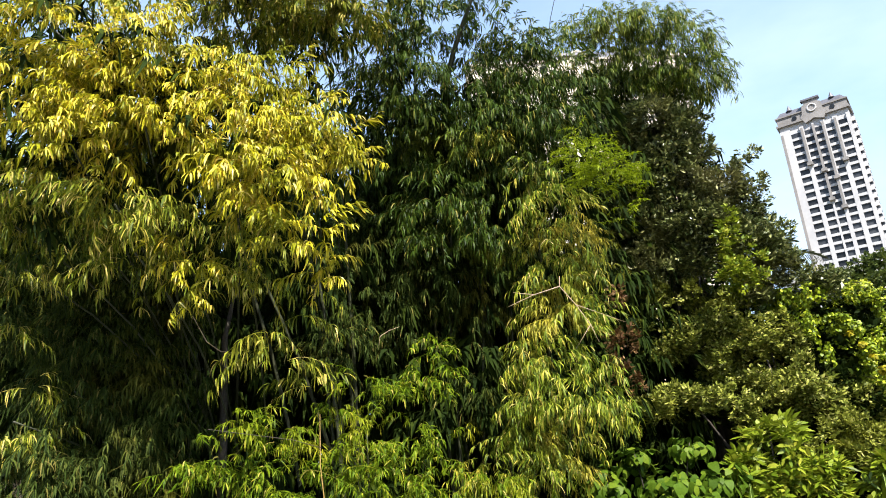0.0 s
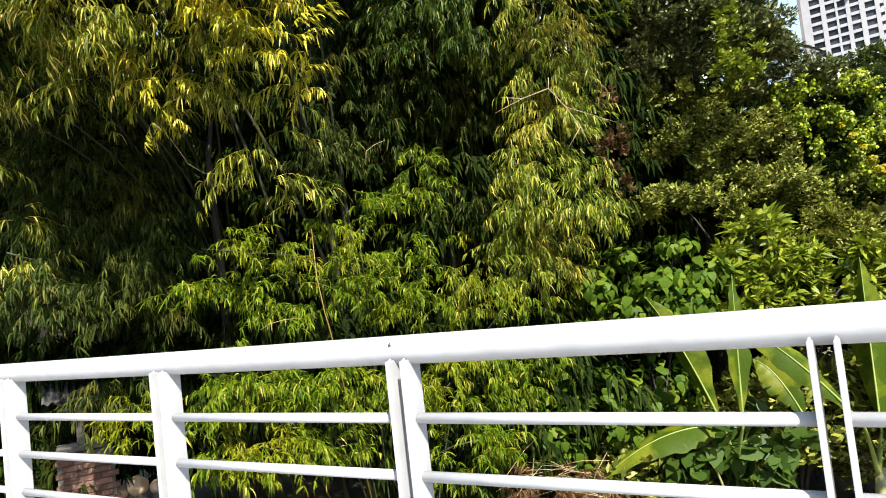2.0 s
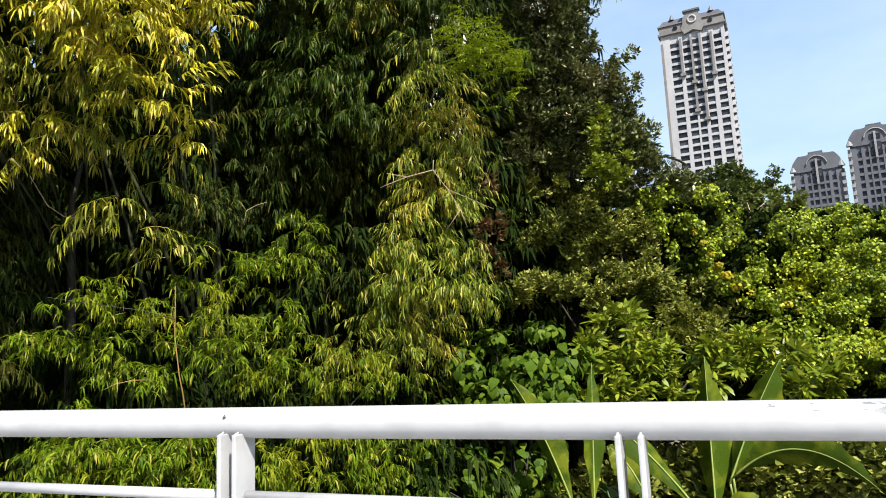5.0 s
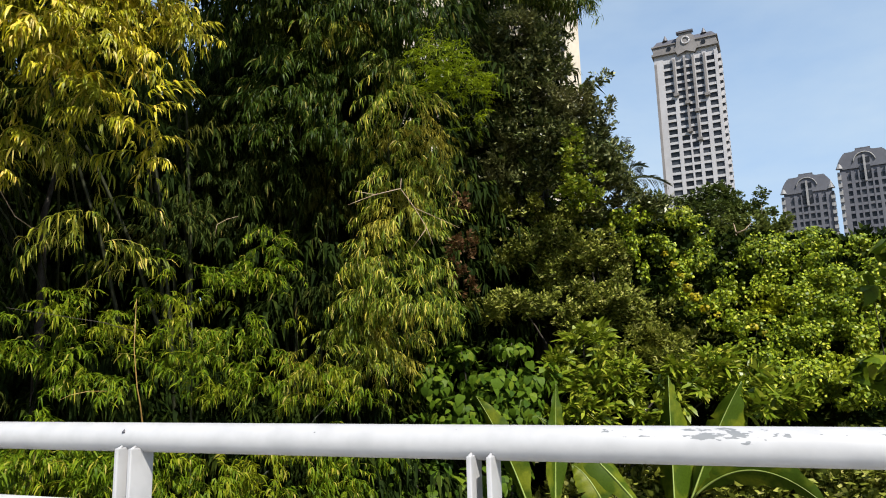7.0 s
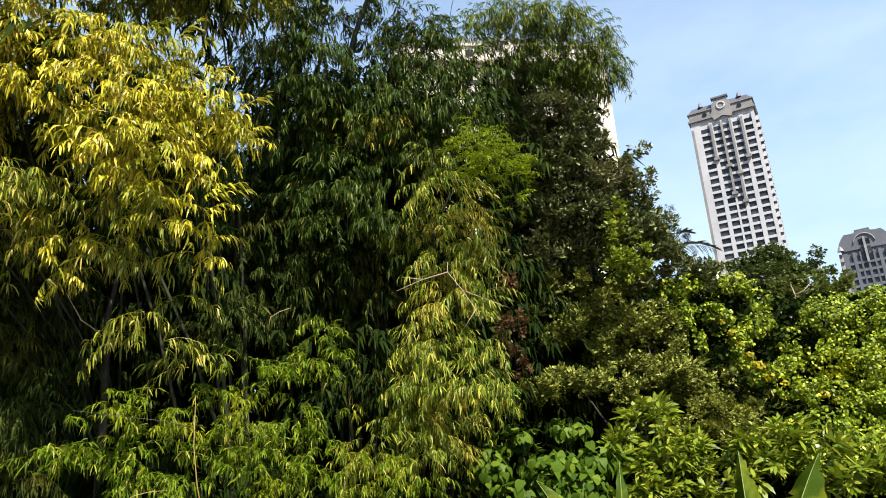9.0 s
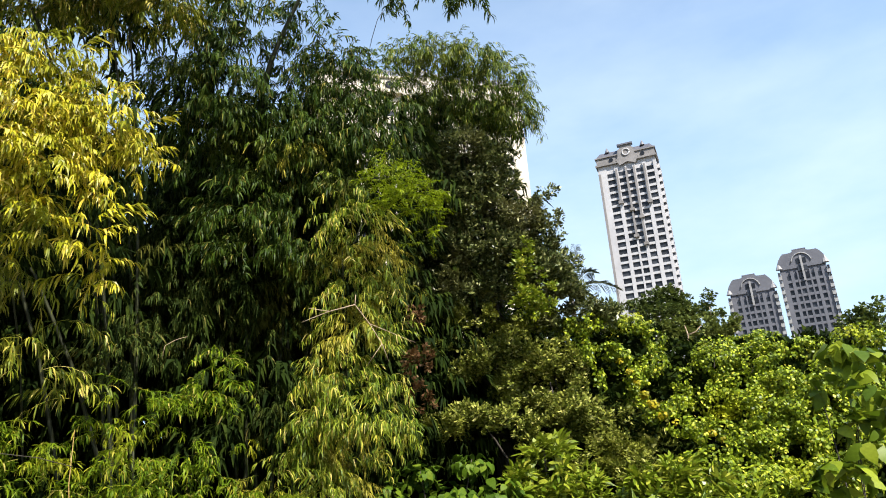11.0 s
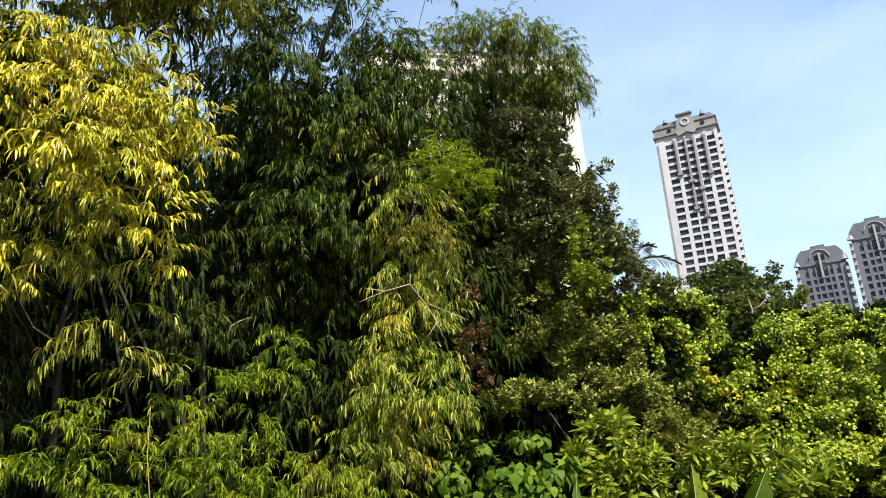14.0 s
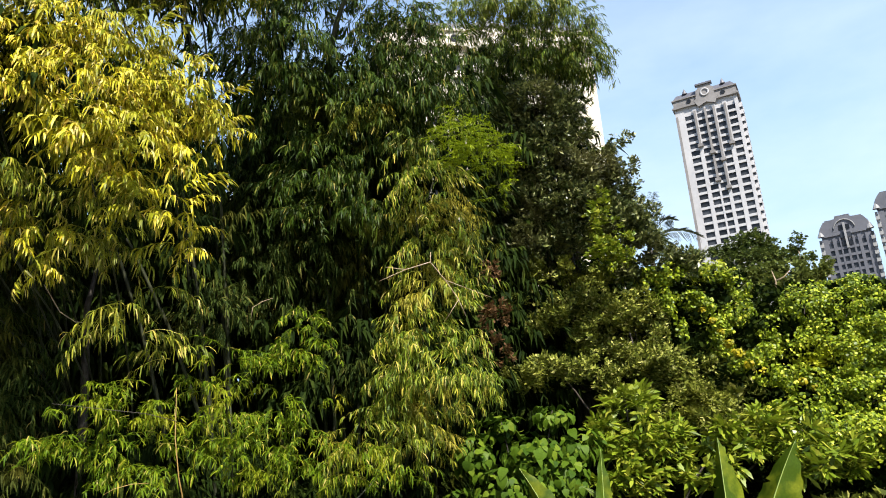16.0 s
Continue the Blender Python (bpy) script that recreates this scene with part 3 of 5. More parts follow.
GREEN_LOW = [
    (-3.88, 6.65, 4.45, 0.33, 0.19),
    (-3.42, 6.90, 4.45, 0.26, 0.19),
    (-3.83, 6.85, 4.05, 0.40, 0.19),
    (-3.40, 6.99, 3.95, 0.19, 0.19),
    (-4.38, 6.70, 4.48, 0.17, 0.21),
    (-6.24, 3.14, 3.79, 0.19, 0.10),
    (-6.25, 3.50, 3.57, 0.20, 0.10),
    (-2.76, 6.78, 6.23, 0.25, 0.15),
    (-2.41, 6.91, 6.04, 0.21, 0.17),
    (-2.27, 7.02, 5.76, 0.17, 0.21),
    (-4.46, 5.94, 6.25, 0.15, 0.22),
]
WISP = [
    (-3.76, 5.97, 6.76, 0.24, 0.16),
    (-3.58, 6.26, 6.55, 0.24, 0.16),
    (-2.95, 6.53, 6.61, 0.27, 0.16),
    (-2.66, 6.79, 6.44, 0.24, 0.12),
    (-3.27, 6.62, 6.30, 0.20, 0.20),
    (-3.97, 6.00, 6.57, 0.20, 0.12),
    (-2.33, 6.91, 6.08, 0.16, 0.19),
    (-5.44, 4.16, 6.19, 0.15, 0.15),
    (-4.24, 5.65, 6.24, 0.12, 0.19),
    (-2.08, 7.02, 6.04, 0.08, 0.19),
]
WISP_HIGH = [
    (-3.60, 5.89, 6.76, 0.20, 0.20),
    (-3.41, 6.23, 6.52, 0.17, 0.20),
    (-2.89, 6.34, 6.74, 0.20, 0.20),
    (-2.66, 6.65, 6.50, 0.17, 0.17),
    (-2.71, 6.22, 6.98, 0.20, 0.12),
    (-3.05, 6.13, 6.88, 0.17, 0.12),
    (-2.44, 6.74, 6.34, 0.12, 0.17),
    (-3.83, 5.78, 6.54, 0.17, 0.17),
]
CURTAIN = [
    (-2.58, 6.89, 4.52, 0.15, 0.21),
    (-2.75, 6.86, 4.20, 0.19, 0.16),
    (-2.49, 6.99, 4.10, 0.18, 0.24),
    (-2.71, 6.92, 3.79, 0.21, 0.21),
    (-2.36, 7.06, 3.75, 0.15, 0.23),
    (-2.60, 6.99, 3.27, 0.17, 0.23),
    (-2.28, 7.11, 3.44, 0.08, 0.20),
    (-2.88, 7.01, 3.00, 0.11, 0.27),
    (-2.55, 6.99, 2.81, 0.20, 0.26),
    (-2.96, 6.91, 2.48, 0.13, 0.23),
    (-2.70, 6.88, 2.36, 0.25, 0.19),
    (-2.30, 7.04, 2.41, 0.14, 0.19),
    (-2.96, 6.86, 1.96, 0.16, 0.26),
    (-2.60, 6.86, 1.99, 0.13, 0.09),
    (-2.33, 6.94, 1.90, 0.19, 0.13),
    (-2.07, 7.01, 1.82, 0.05, 0.19),
]
CURTAIN_LOW = [
    (-3.16, 7.13, 1.54, 0.19, 0.25),
    (-2.92, 7.02, 1.23, 0.21, 0.12),
    (-3.34, 7.04, 1.73, 0.15, 0.22),
    (-3.44, 6.55, 1.33, 0.17, 0.17),
    (-2.46, 7.75, 3.02, 0.07, 0.14),
    (-2.82, 7.80, 1.57, 0.14, 0.09),
    (-3.22, 6.64, 5.15, 0.13, 0.10),
    (-2.98, 6.94, 2.18, 0.15, 0.15),
]
FEATHER = [
    (-1.87, 6.44, 4.42, 0.25, 0.04),
    (-1.63, 6.58, 4.27, 0.20, 0.04),
    (-1.82, 6.56, 4.21, 0.23, 0.04),
    (-1.60, 6.68, 4.07, 0.10, 0.04),
    (-1.60, 6.75, 3.88, 0.05, 0.04),
    (-1.96, 6.56, 4.12, 0.09, 0.04),
    (-1.64, 6.80, 3.73, 0.05, 0.04),
    (-1.93, 6.50, 4.74, 0.07, 0.04),
]
RIGHT = [
    (-2.40, 8.68, 7.50, 0.24, 0.13),
    (-1.90, 8.80, 7.51, 0.35, 0.18),
    (-1.37, 8.95, 7.42, 0.35, 0.16),
    (-1.01, 9.18, 7.15, 0.27, 0.16),
    (-0.79, 9.31, 6.97, 0.14, 0.20),
    (-2.21, 9.06, 7.18, 0.24, 0.18),
    (-1.76, 9.24, 7.05, 0.36, 0.18),
    (-1.28, 9.43, 6.87, 0.36, 0.22),
    (-0.88, 9.49, 6.64, 0.22, 0.22),
    (-0.77, 9.55, 6.55, 0.05, 0.18),
    (-2.04, 9.47, 6.77, 0.32, 0.09),
    (-2.49, 9.33, 6.82, 0.19, 0.19),
    (-1.51, 9.73, 6.70, 0.32, 0.10),
]
TOP = [
    (-5.04, 4.24, 6.41, 0.36, 0.12),
    (-4.71, 4.60, 6.42, 0.39, 0.18),
    (-4.97, 4.60, 6.15, 0.29, 0.07),
    (-4.25, 4.84, 6.44, 0.35, 0.12),
    (-3.82, 5.12, 6.50, 0.22, 0.15),
    (-4.21, 5.18, 6.29, 0.22, 0.09),
    (-4.61, 5.05, 6.23, 0.19, 0.05),
    (-3.90, 5.37, 6.34, 0.05, 0.15),
    (-6.61, 2.85, 6.24, 0.38, 0.13),
    (-6.30, 3.26, 6.40, 0.38, 0.09),
    (-6.02, 3.54, 6.38, 0.16, 0.09),
    (-4.37, 4.59, 6.72, 0.50, 0.15),
    (-4.81, 4.17, 6.68, 0.36, 0.11),
    (-5.45, 3.80, 6.66, 0.30, 0.08),
]
TOP_HIGH = [
    (-5.17, 4.45, 6.42, 0.46, 0.20),
    (-4.85, 4.79, 6.46, 0.27, 0.13),
    (-4.27, 4.90, 6.41, 0.36, 0.19),
    (-3.95, 5.14, 6.30, 0.25, 0.12),
    (-3.71, 5.10, 6.53, 0.29, 0.08),
    (-3.58, 5.75, 6.79, 0.17, 0.09),
]
LEFT = [
    (-7.18, 3.76, 3.56, 0.48, 0.27),
    (-6.98, 4.46, 3.67, 0.50, 0.31),
    (-7.28, 3.66, 2.95, 0.30, 0.30),
    (-6.96, 4.27, 2.86, 0.47, 0.30),
    (-6.71, 4.87, 3.23, 0.42, 0.45),
    (-6.58, 4.60, 2.42, 0.46, 0.36),
    (-6.83, 4.07, 2.24, 0.42, 0.28),
    (-6.43, 4.98, 2.37, 0.26, 0.29),
    (-6.83, 3.76, 1.59, 0.41, 0.21),
    (-6.53, 4.25, 1.72, 0.44, 0.27),
    (-6.12, 4.65, 1.75, 0.27, 0.27),
    (-5.05, 6.62, 4.20, 0.29, 0.40),
    (-4.63, 6.81, 4.47, 0.29, 0.29),
    (-5.04, 6.69, 3.31, 0.31, 0.31),
    (-5.17, 6.30, 2.92, 0.19, 0.19),
]
LEFT_MID = [
    (-4.44, 7.26, 3.61, 0.44, 0.32),
    (-3.88, 7.60, 3.49, 0.32, 0.32),
    (-3.98, 7.51, 2.68, 0.24, 0.39),
    (-4.61, 7.19, 3.03, 0.28, 0.25),
    (-5.42, 6.27, 2.75, 0.16, 0.16),
    (-4.88, 7.00, 3.87, 0.25, 0.25),
    (-3.53, 7.46, 3.77, 0.17, 0.24),
    (-3.79, 7.35, 2.10, 0.16, 0.30),
    (-6.16, 4.21, 3.96, 0.28, 0.18),
    (-6.54, 3.67, 4.15, 0.28, 0.15),
]
LEFT_LOW = [
    (-6.31, 4.09, 1.60, 0.32, 0.19),
    (-5.97, 4.25, 1.34, 0.24, 0.15),
    (-6.76, 3.70, 1.83, 0.26, 0.14),
    (-6.62, 3.97, 1.36, 0.20, 0.07),
    (-6.25, 4.14, 0.65, 0.19, 0.16),
    (-5.49, 4.40, 1.29, 0.11, 0.11),
]
FRONT = [
    (-4.60, 4.28, 1.85, 0.15, 0.07),
    (-4.74, 4.14, 1.69, 0.17, 0.07),
    (-4.30, 4.46, 1.66, 0.16, 0.13),
    (-4.11, 4.50, 1.42, 0.11, 0.13),
    (-5.08, 4.05, 1.44, 0.15, 0.08),
    (-3.63, 5.87, 2.51, 0.18, 0.11),
    (-3.75, 5.85, 2.18, 0.22, 0.14),
    (-3.51, 6.09, 2.32, 0.08, 0.14),
    (-4.24, 5.51, 2.21, 0.17, 0.11),
    (-3.97, 5.61, 2.02, 0.13, 0.13),
    (-4.31, 5.23, 1.90, 0.16, 0.13),
    (-3.99, 5.25, 1.64, 0.26, 0.15),
    (-3.69, 5.47, 1.62, 0.18, 0.15),
    (-3.54, 6.25, 1.75, 0.06, 0.12),
    (-3.58, 5.78, 1.40, 0.19, 0.13),
    (-3.21, 6.22, 1.22, 0.17, 0.08),
    (-4.57, 4.34, 1.45, 0.14, 0.09),
    (-4.11, 4.91, 1.41, 0.14, 0.14),
    (-3.72, 5.21, 1.28, 0.20, 0.09),
]
FRONT_RAIL = [
    (-4.40, 4.42, 1.22, 0.18, 0.07),
    (-4.16, 4.65, 1.15, 0.13, 0.07),
    (-4.04, 5.27, 1.30, 0.17, 0.12),
    (-3.86, 5.52, 1.05, 0.18, 0.07),
    (-3.59, 5.94, 1.10, 0.19, 0.11),
    (-3.34, 6.30, 0.96, 0.17, 0.11),
    (-3.08, 6.88, 0.98, 0.24, 0.18),
    (-3.96, 4.62, 0.51, 0.33, 0.13),
    (-4.44, 4.17, 0.55, 0.23, 0.15),
    (-4.81, 3.97, 0.22, 0.16, 0.27),
    (-4.24, 4.10, 0.02, 0.22, 0.15),
    (-3.91, 4.55, -0.01, 0.25, 0.15),
    (-3.75, 4.86, 0.21, 0.13, 0.13),
    (-3.43, 5.70, 0.24, 0.23, 0.18),
    (-3.20, 5.71, -0.30, 0.32, 0.18),
    (-3.41, 5.30, -0.45, 0.20, 0.12),
    (-3.06, 6.57, 0.12, 0.20, 0.17),
]
FRONT_HANG = [
    (-3.26, 6.57, 0.06, 0.21, 0.24),
    (-3.00, 6.96, 0.35, 0.18, 0.15),
    (-3.36, 6.47, 0.44, 0.20, 0.14),
    (-3.85, 4.71, 0.49, 0.25, 0.13),
    (-4.14, 4.47, 0.59, 0.20, 0.10),
    (-4.47, 4.14, 0.61, 0.20, 0.13),
    (-4.80, 4.05, 0.49, 0.13, 0.16),
    (-3.65, 5.10, 0.36, 0.16, 0.13),
    (-3.98, 4.34, -0.04, 0.20, 0.15),
    (-4.49, 3.97, -0.00, 0.15, 0.15),
    (-3.43, 5.98, 0.46, 0.16, 0.13),
]
FRONT_LEFT = [
    (-5.68, 3.84, 0.33, 0.16, 0.13),
    (-4.94, 4.28, 1.37, 0.14, 0.09),
    (-4.68, 4.25, 0.93, 0.16, 0.11),
    (-4.17, 4.39, 0.31, 0.20, 0.15),
    (-5.80, 4.04, 0.39, 0.11, 0.14),
]
CAVITY = [
    (-9.86, 5.12, 0.92, 0.54, 0.17),
    (-9.42, 5.91, 0.91, 0.45, 0.17),
    (-10.08, 5.13, 1.56, 0.27, 0.04),
    (-9.61, 5.98, 1.37, 0.14, 0.04),
    (-8.97, 6.38, 0.62, 0.35, 0.21),
    (-9.97, 5.28, 0.27, 0.55, 0.27),
    (-9.65, 5.81, 0.08, 0.37, 0.27),
    (-9.81, 5.01, -0.28, 0.45, 0.26),
    (-9.62, 4.81, -0.66, 0.44, 0.21),
    (-9.36, 5.74, -0.54, 0.36, 0.26),
]
FICUS = [
    (-1.73, 9.46, 6.19, 0.42, 0.21),
    (-1.30, 9.64, 5.98, 0.28, 0.21),
    (-2.08, 9.65, 5.91, 0.33, 0.33),
    (-1.59, 9.75, 5.65, 0.42, 0.25),
    (-1.15, 9.82, 5.63, 0.14, 0.17),
    (-2.07, 9.91, 5.33, 0.47, 0.33),
    (-1.47, 9.98, 5.14, 0.42, 0.25),
    (-0.99, 9.95, 5.09, 0.28, 0.15),
    (-0.65, 9.88, 5.34, 0.06, 0.06),
    (-0.51, 9.86, 5.42, 0.05, 0.04),
    (-0.55, 10.02, 5.01, 0.10, 0.04),
    (-0.77, 10.05, 4.88, 0.15, 0.06),
    (-2.37, 10.05, 4.79, 0.42, 0.33),
    (-1.71, 10.12, 4.65, 0.42, 0.33),
    (-1.21, 10.09, 4.65, 0.33, 0.24),
]
FICUS_LOW = [
    (-0.91, 10.31, 4.37, 0.25, 0.25),
    (-0.63, 10.37, 4.23, 0.17, 0.17),
    (-0.47, 10.43, 4.04, 0.08, 0.04),
    (-2.64, 10.06, 4.20, 0.33, 0.33),
    (-2.06, 10.19, 4.20, 0.42, 0.33),
    (-1.50, 10.29, 4.19, 0.37, 0.28),
    (-2.63, 9.87, 5.37, 0.25, 0.48),
    (-2.44, 9.51, 6.26, 0.25, 0.38),
    (-2.87, 9.98, 4.60, 0.25, 0.33),
    (-0.82, 10.62, 4.03, 0.29, 0.20),
    (-0.49, 10.09, 4.81, 0.05, 0.04),
    (-0.95, 10.05, 4.84, 0.19, 0.10),
]
FICUS_FOOT = [
    (-0.55, 10.50, 4.30, 0.20, 0.33),
    (-0.42, 10.61, 3.94, 0.16, 0.16),
    (-0.28, 10.77, 3.72, 0.20, 0.07),
    (-0.03, 11.21, 3.66, 0.29, 0.06),
    (-0.70, 10.27, 4.64, 0.18, 0.27),
    (-0.91, 10.75, 3.55, 0.25, 0.14),
    (-0.68, 10.85, 3.66, 0.22, 0.11),
    (-0.13, 11.12, 3.56, 0.26, 0.09),
]
FICUS_VINE = [
    (-0.95, 9.59, 4.38, 0.06, 0.13),
    (-1.01, 9.55, 4.12, 0.09, 0.15),
    (-0.90, 9.62, 3.94, 0.09, 0.16),
    (-1.02, 9.66, 3.71, 0.15, 0.11),
    (-0.79, 9.78, 3.79, 0.10, 0.13),
    (-0.77, 9.83, 3.59, 0.10, 0.06),
]
SHRUB = [
    (-2.43, 10.33, 3.76, 0.35, 0.20),
    (-1.96, 10.46, 3.65, 0.44, 0.22),
    (-1.52, 10.57, 3.46, 0.35, 0.22),
    (-2.58, 10.30, 3.24, 0.35, 0.25),
    (-2.32, 10.22, 2.89, 0.31, 0.15),
    (-1.82, 10.50, 3.02, 0.44, 0.27),
    (-1.38, 10.59, 2.92, 0.39, 0.35),
    (-0.94, 10.53, 2.93, 0.35, 0.26),
    (-1.97, 9.98, 2.02, 0.73, 0.21),
    (-2.60, 9.83, 2.05, 0.16, 0.11),
    (-1.46, 10.63, 2.48, 0.44, 0.30),
    (-0.93, 10.60, 2.45, 0.44, 0.35),
    (-1.15, 10.42, 1.80, 0.43, 0.29),
    (-0.58, 10.46, 2.01, 0.43, 0.34),
    (-0.42, 10.29, 1.48, 0.37, 0.33),
]
SHRUB_LOW = [
    (-1.97, 10.47, 2.93, 0.44, 0.27),
    (-1.52, 10.72, 2.55, 0.40, 0.31),
    (-0.88, 10.79, 2.76, 0.44, 0.35),
    (-0.70, 10.58, 1.96, 0.34, 0.34),
    (-0.51, 10.22, 1.30, 0.33, 0.33),
    (0.04, 10.25, 1.34, 0.37, 0.28),
    (-1.01, 10.81, 2.43, 0.40, 0.31),
    (-0.05, 10.54, 1.82, 0.34, 0.34),
    (0.38, 10.06, 1.10, 0.36, 0.28),
]
VINE = [
    (-1.16, 10.91, 3.59, 0.56, 0.21),
    (-0.44, 10.92, 3.45, 0.46, 0.19),
    (-1.81, 10.89, 3.67, 0.43, 0.20),
    (-0.29, 10.80, 3.05, 0.23, 0.28),
    (-0.15, 10.67, 2.60, 0.15, 0.31),
    (0.33, 12.05, 3.56, 0.46, 0.20),
    (0.74, 12.09, 3.32, 0.22, 0.22),
    (0.74, 11.75, 2.89, 0.06, 0.29),
    (0.16, 11.25, 2.88, 0.25, 0.27),
    (0.39, 10.91, 2.38, 0.23, 0.26),
    (0.64, 10.64, 1.96, 0.25, 0.18),
    (1.02, 10.43, 1.71, 0.39, 0.18),
    (1.35, 10.31, 1.58, 0.38, 0.21),
    (0.30, 10.99, 2.59, 0.28, 0.21),
    (0.02, 11.02, 3.03, 0.25, 0.16),
    (0.59, 11.47, 2.73, 0.26, 0.22),
    (0.85, 10.92, 2.07, 0.24, 0.17),
    (-0.30, 10.74, 2.78, 0.17, 0.22),
]
VINE_MOUND = [
    (1.58, 10.19, 1.37, 0.42, 0.26),
    (1.11, 11.59, 2.37, 0.28, 0.34),
    (1.63, 11.91, 2.76, 0.56, 0.35),
    (2.29, 11.82, 2.72, 0.56, 0.35),
    (1.82, 11.54, 2.17, 0.63, 0.39),
    (2.51, 11.33, 2.20, 0.58, 0.39),
    (2.13, 10.91, 1.80, 0.60, 0.37),
    (2.34, 12.78, 3.19, 0.55, 0.19),
    (2.86, 12.21, 2.94, 0.48, 0.18),
    (2.70, 10.60, 1.73, 0.54, 0.45),
    (2.85, 10.27, 1.28, 0.48, 0.44),
    (2.14, 10.31, 1.33, 0.56, 0.34),
    (1.73, 9.96, 0.94, 0.62, 0.33),
    (1.05, 10.14, 1.19, 0.46, 0.26),
    (1.17, 9.92, 0.84, 0.53, 0.25),
    (2.32, 9.76, 0.85, 0.53, 0.33),
    (3.78, 11.98, 2.92, 0.37, 0.22),
    (3.05, 11.00, 2.28, 0.52, 0.38),
    (3.32, 10.64, 1.98, 0.41, 0.51),
]
GOLD = [
    (0.15, 10.85, 2.81, 0.05, 0.05),
    (0.26, 10.78, 2.63, 0.06, 0.05),
    (0.36, 10.70, 2.44, 0.07, 0.07),
    (0.43, 10.62, 2.26, 0.08, 0.07),
    (0.53, 10.53, 2.10, 0.08, 0.07),
    (0.64, 10.44, 1.93, 0.07, 0.05),
    (0.77, 10.34, 1.80, 0.06, 0.04),
    (1.24, 10.22, 1.63, 0.08, 0.04),
    (1.35, 10.21, 1.55, 0.05, 0.04),
]
LANCE = [
    (-1.00, 9.66, 1.51, 0.32, 0.19),
    (-0.74, 9.60, 1.13, 0.35, 0.22),
    (-1.26, 9.52, 1.02, 0.27, 0.27),
    (-0.55, 9.51, 0.88, 0.24, 0.22),
    (-1.06, 9.33, 0.66, 0.35, 0.23),
    (0.34, 9.65, 0.93, 0.31, 0.22),
    (-0.10, 9.42, 0.63, 0.27, 0.23),
    (0.65, 9.85, 1.12, 0.25, 0.16),
    (1.30, 9.49, 0.70, 0.35, 0.27),
    (1.07, 9.73, 0.96, 0.28, 0.19),
]
HEART = [
    (-1.81, 8.79, 1.42, 0.30, 0.19),
    (-2.42, 8.52, 1.32, 0.33, 0.20),
    (-2.74, 8.29, 1.00, 0.27, 0.23),
    (-2.11, 8.61, 0.96, 0.48, 0.30),
    (-1.58, 8.84, 0.96, 0.28, 0.30),
    (-2.34, 8.30, 0.59, 0.55, 0.29),
    (-1.71, 8.59, 0.61, 0.37, 0.26),
]
HEART_LOW = [
    (-2.71, 8.27, -0.27, 0.36, 0.36),
    (-3.17, 7.86, -0.46, 0.28, 0.35),
    (-2.12, 8.64, -0.35, 0.33, 0.41),
    (-2.46, 8.10, -0.91, 0.29, 0.29),
    (-2.92, 8.30, 0.36, 0.33, 0.25),
    (-2.25, 8.71, 0.35, 0.41, 0.33),
    (-3.36, 7.74, -0.09, 0.24, 0.28),
    (-3.08, 7.67, -0.88, 0.28, 0.24),
    (-1.85, 8.85, -0.05, 0.26, 0.34),
    (-3.36, 7.56, 0.21, 0.21, 0.21),
    (-3.03, 7.79, 0.10, 0.24, 0.24),
    (-2.71, 7.96, -0.21, 0.24, 0.24),
    (-3.02, 7.60, -0.37, 0.27, 0.24),
    (-3.37, 7.37, -0.22, 0.21, 0.23),
    (-2.58, 7.80, -0.67, 0.27, 0.21),
    (-3.20, 7.24, -0.67, 0.23, 0.20),
]
NEAR = [
    (1.97, 6.32, 2.08, 0.15, 0.06),
    (2.10, 6.30, 1.97, 0.18, 0.11),
    (2.08, 6.22, 1.70, 0.15, 0.18),
    (1.95, 6.16, 1.41, 0.15, 0.17),
    (1.79, 6.49, 1.80, 0.05, 0.08),
    (1.76, 6.10, 1.09, 0.20, 0.14),
    (1.92, 6.45, 1.92, 0.07, 0.06),
]
OVER = [
    (-0.88, 4.18, 4.90, 0.11, 0.07),
    (-0.65, 4.25, 4.90, 0.14, 0.06),
    (-0.49, 4.33, 4.84, 0.06, 0.07),
    (-0.38, 4.34, 4.86, 0.07, 0.04),
    (-0.98, 4.18, 4.87, 0.05, 0.05),
]
BACK_YELLOW = [
    (-5.97, 3.03, 5.10, 0.40, 0.20),
    (-5.46, 3.66, 5.10, 0.45, 0.26),
    (-4.87, 4.32, 4.80, 0.40, 0.22),
    (-4.48, 4.74, 4.56, 0.21, 0.15),
    (-6.32, 3.63, 4.33, 0.55, 0.28),
    (-5.55, 4.28, 4.21, 0.39, 0.26),
    (-5.06, 4.86, 3.94, 0.26, 0.19),
    (-7.18, 3.27, 6.75, 0.56, 0.11),
    (-5.38, 5.06, 6.78, 0.45, 0.06),
    (-4.59, 5.54, 6.85, 0.29, 0.06),
]
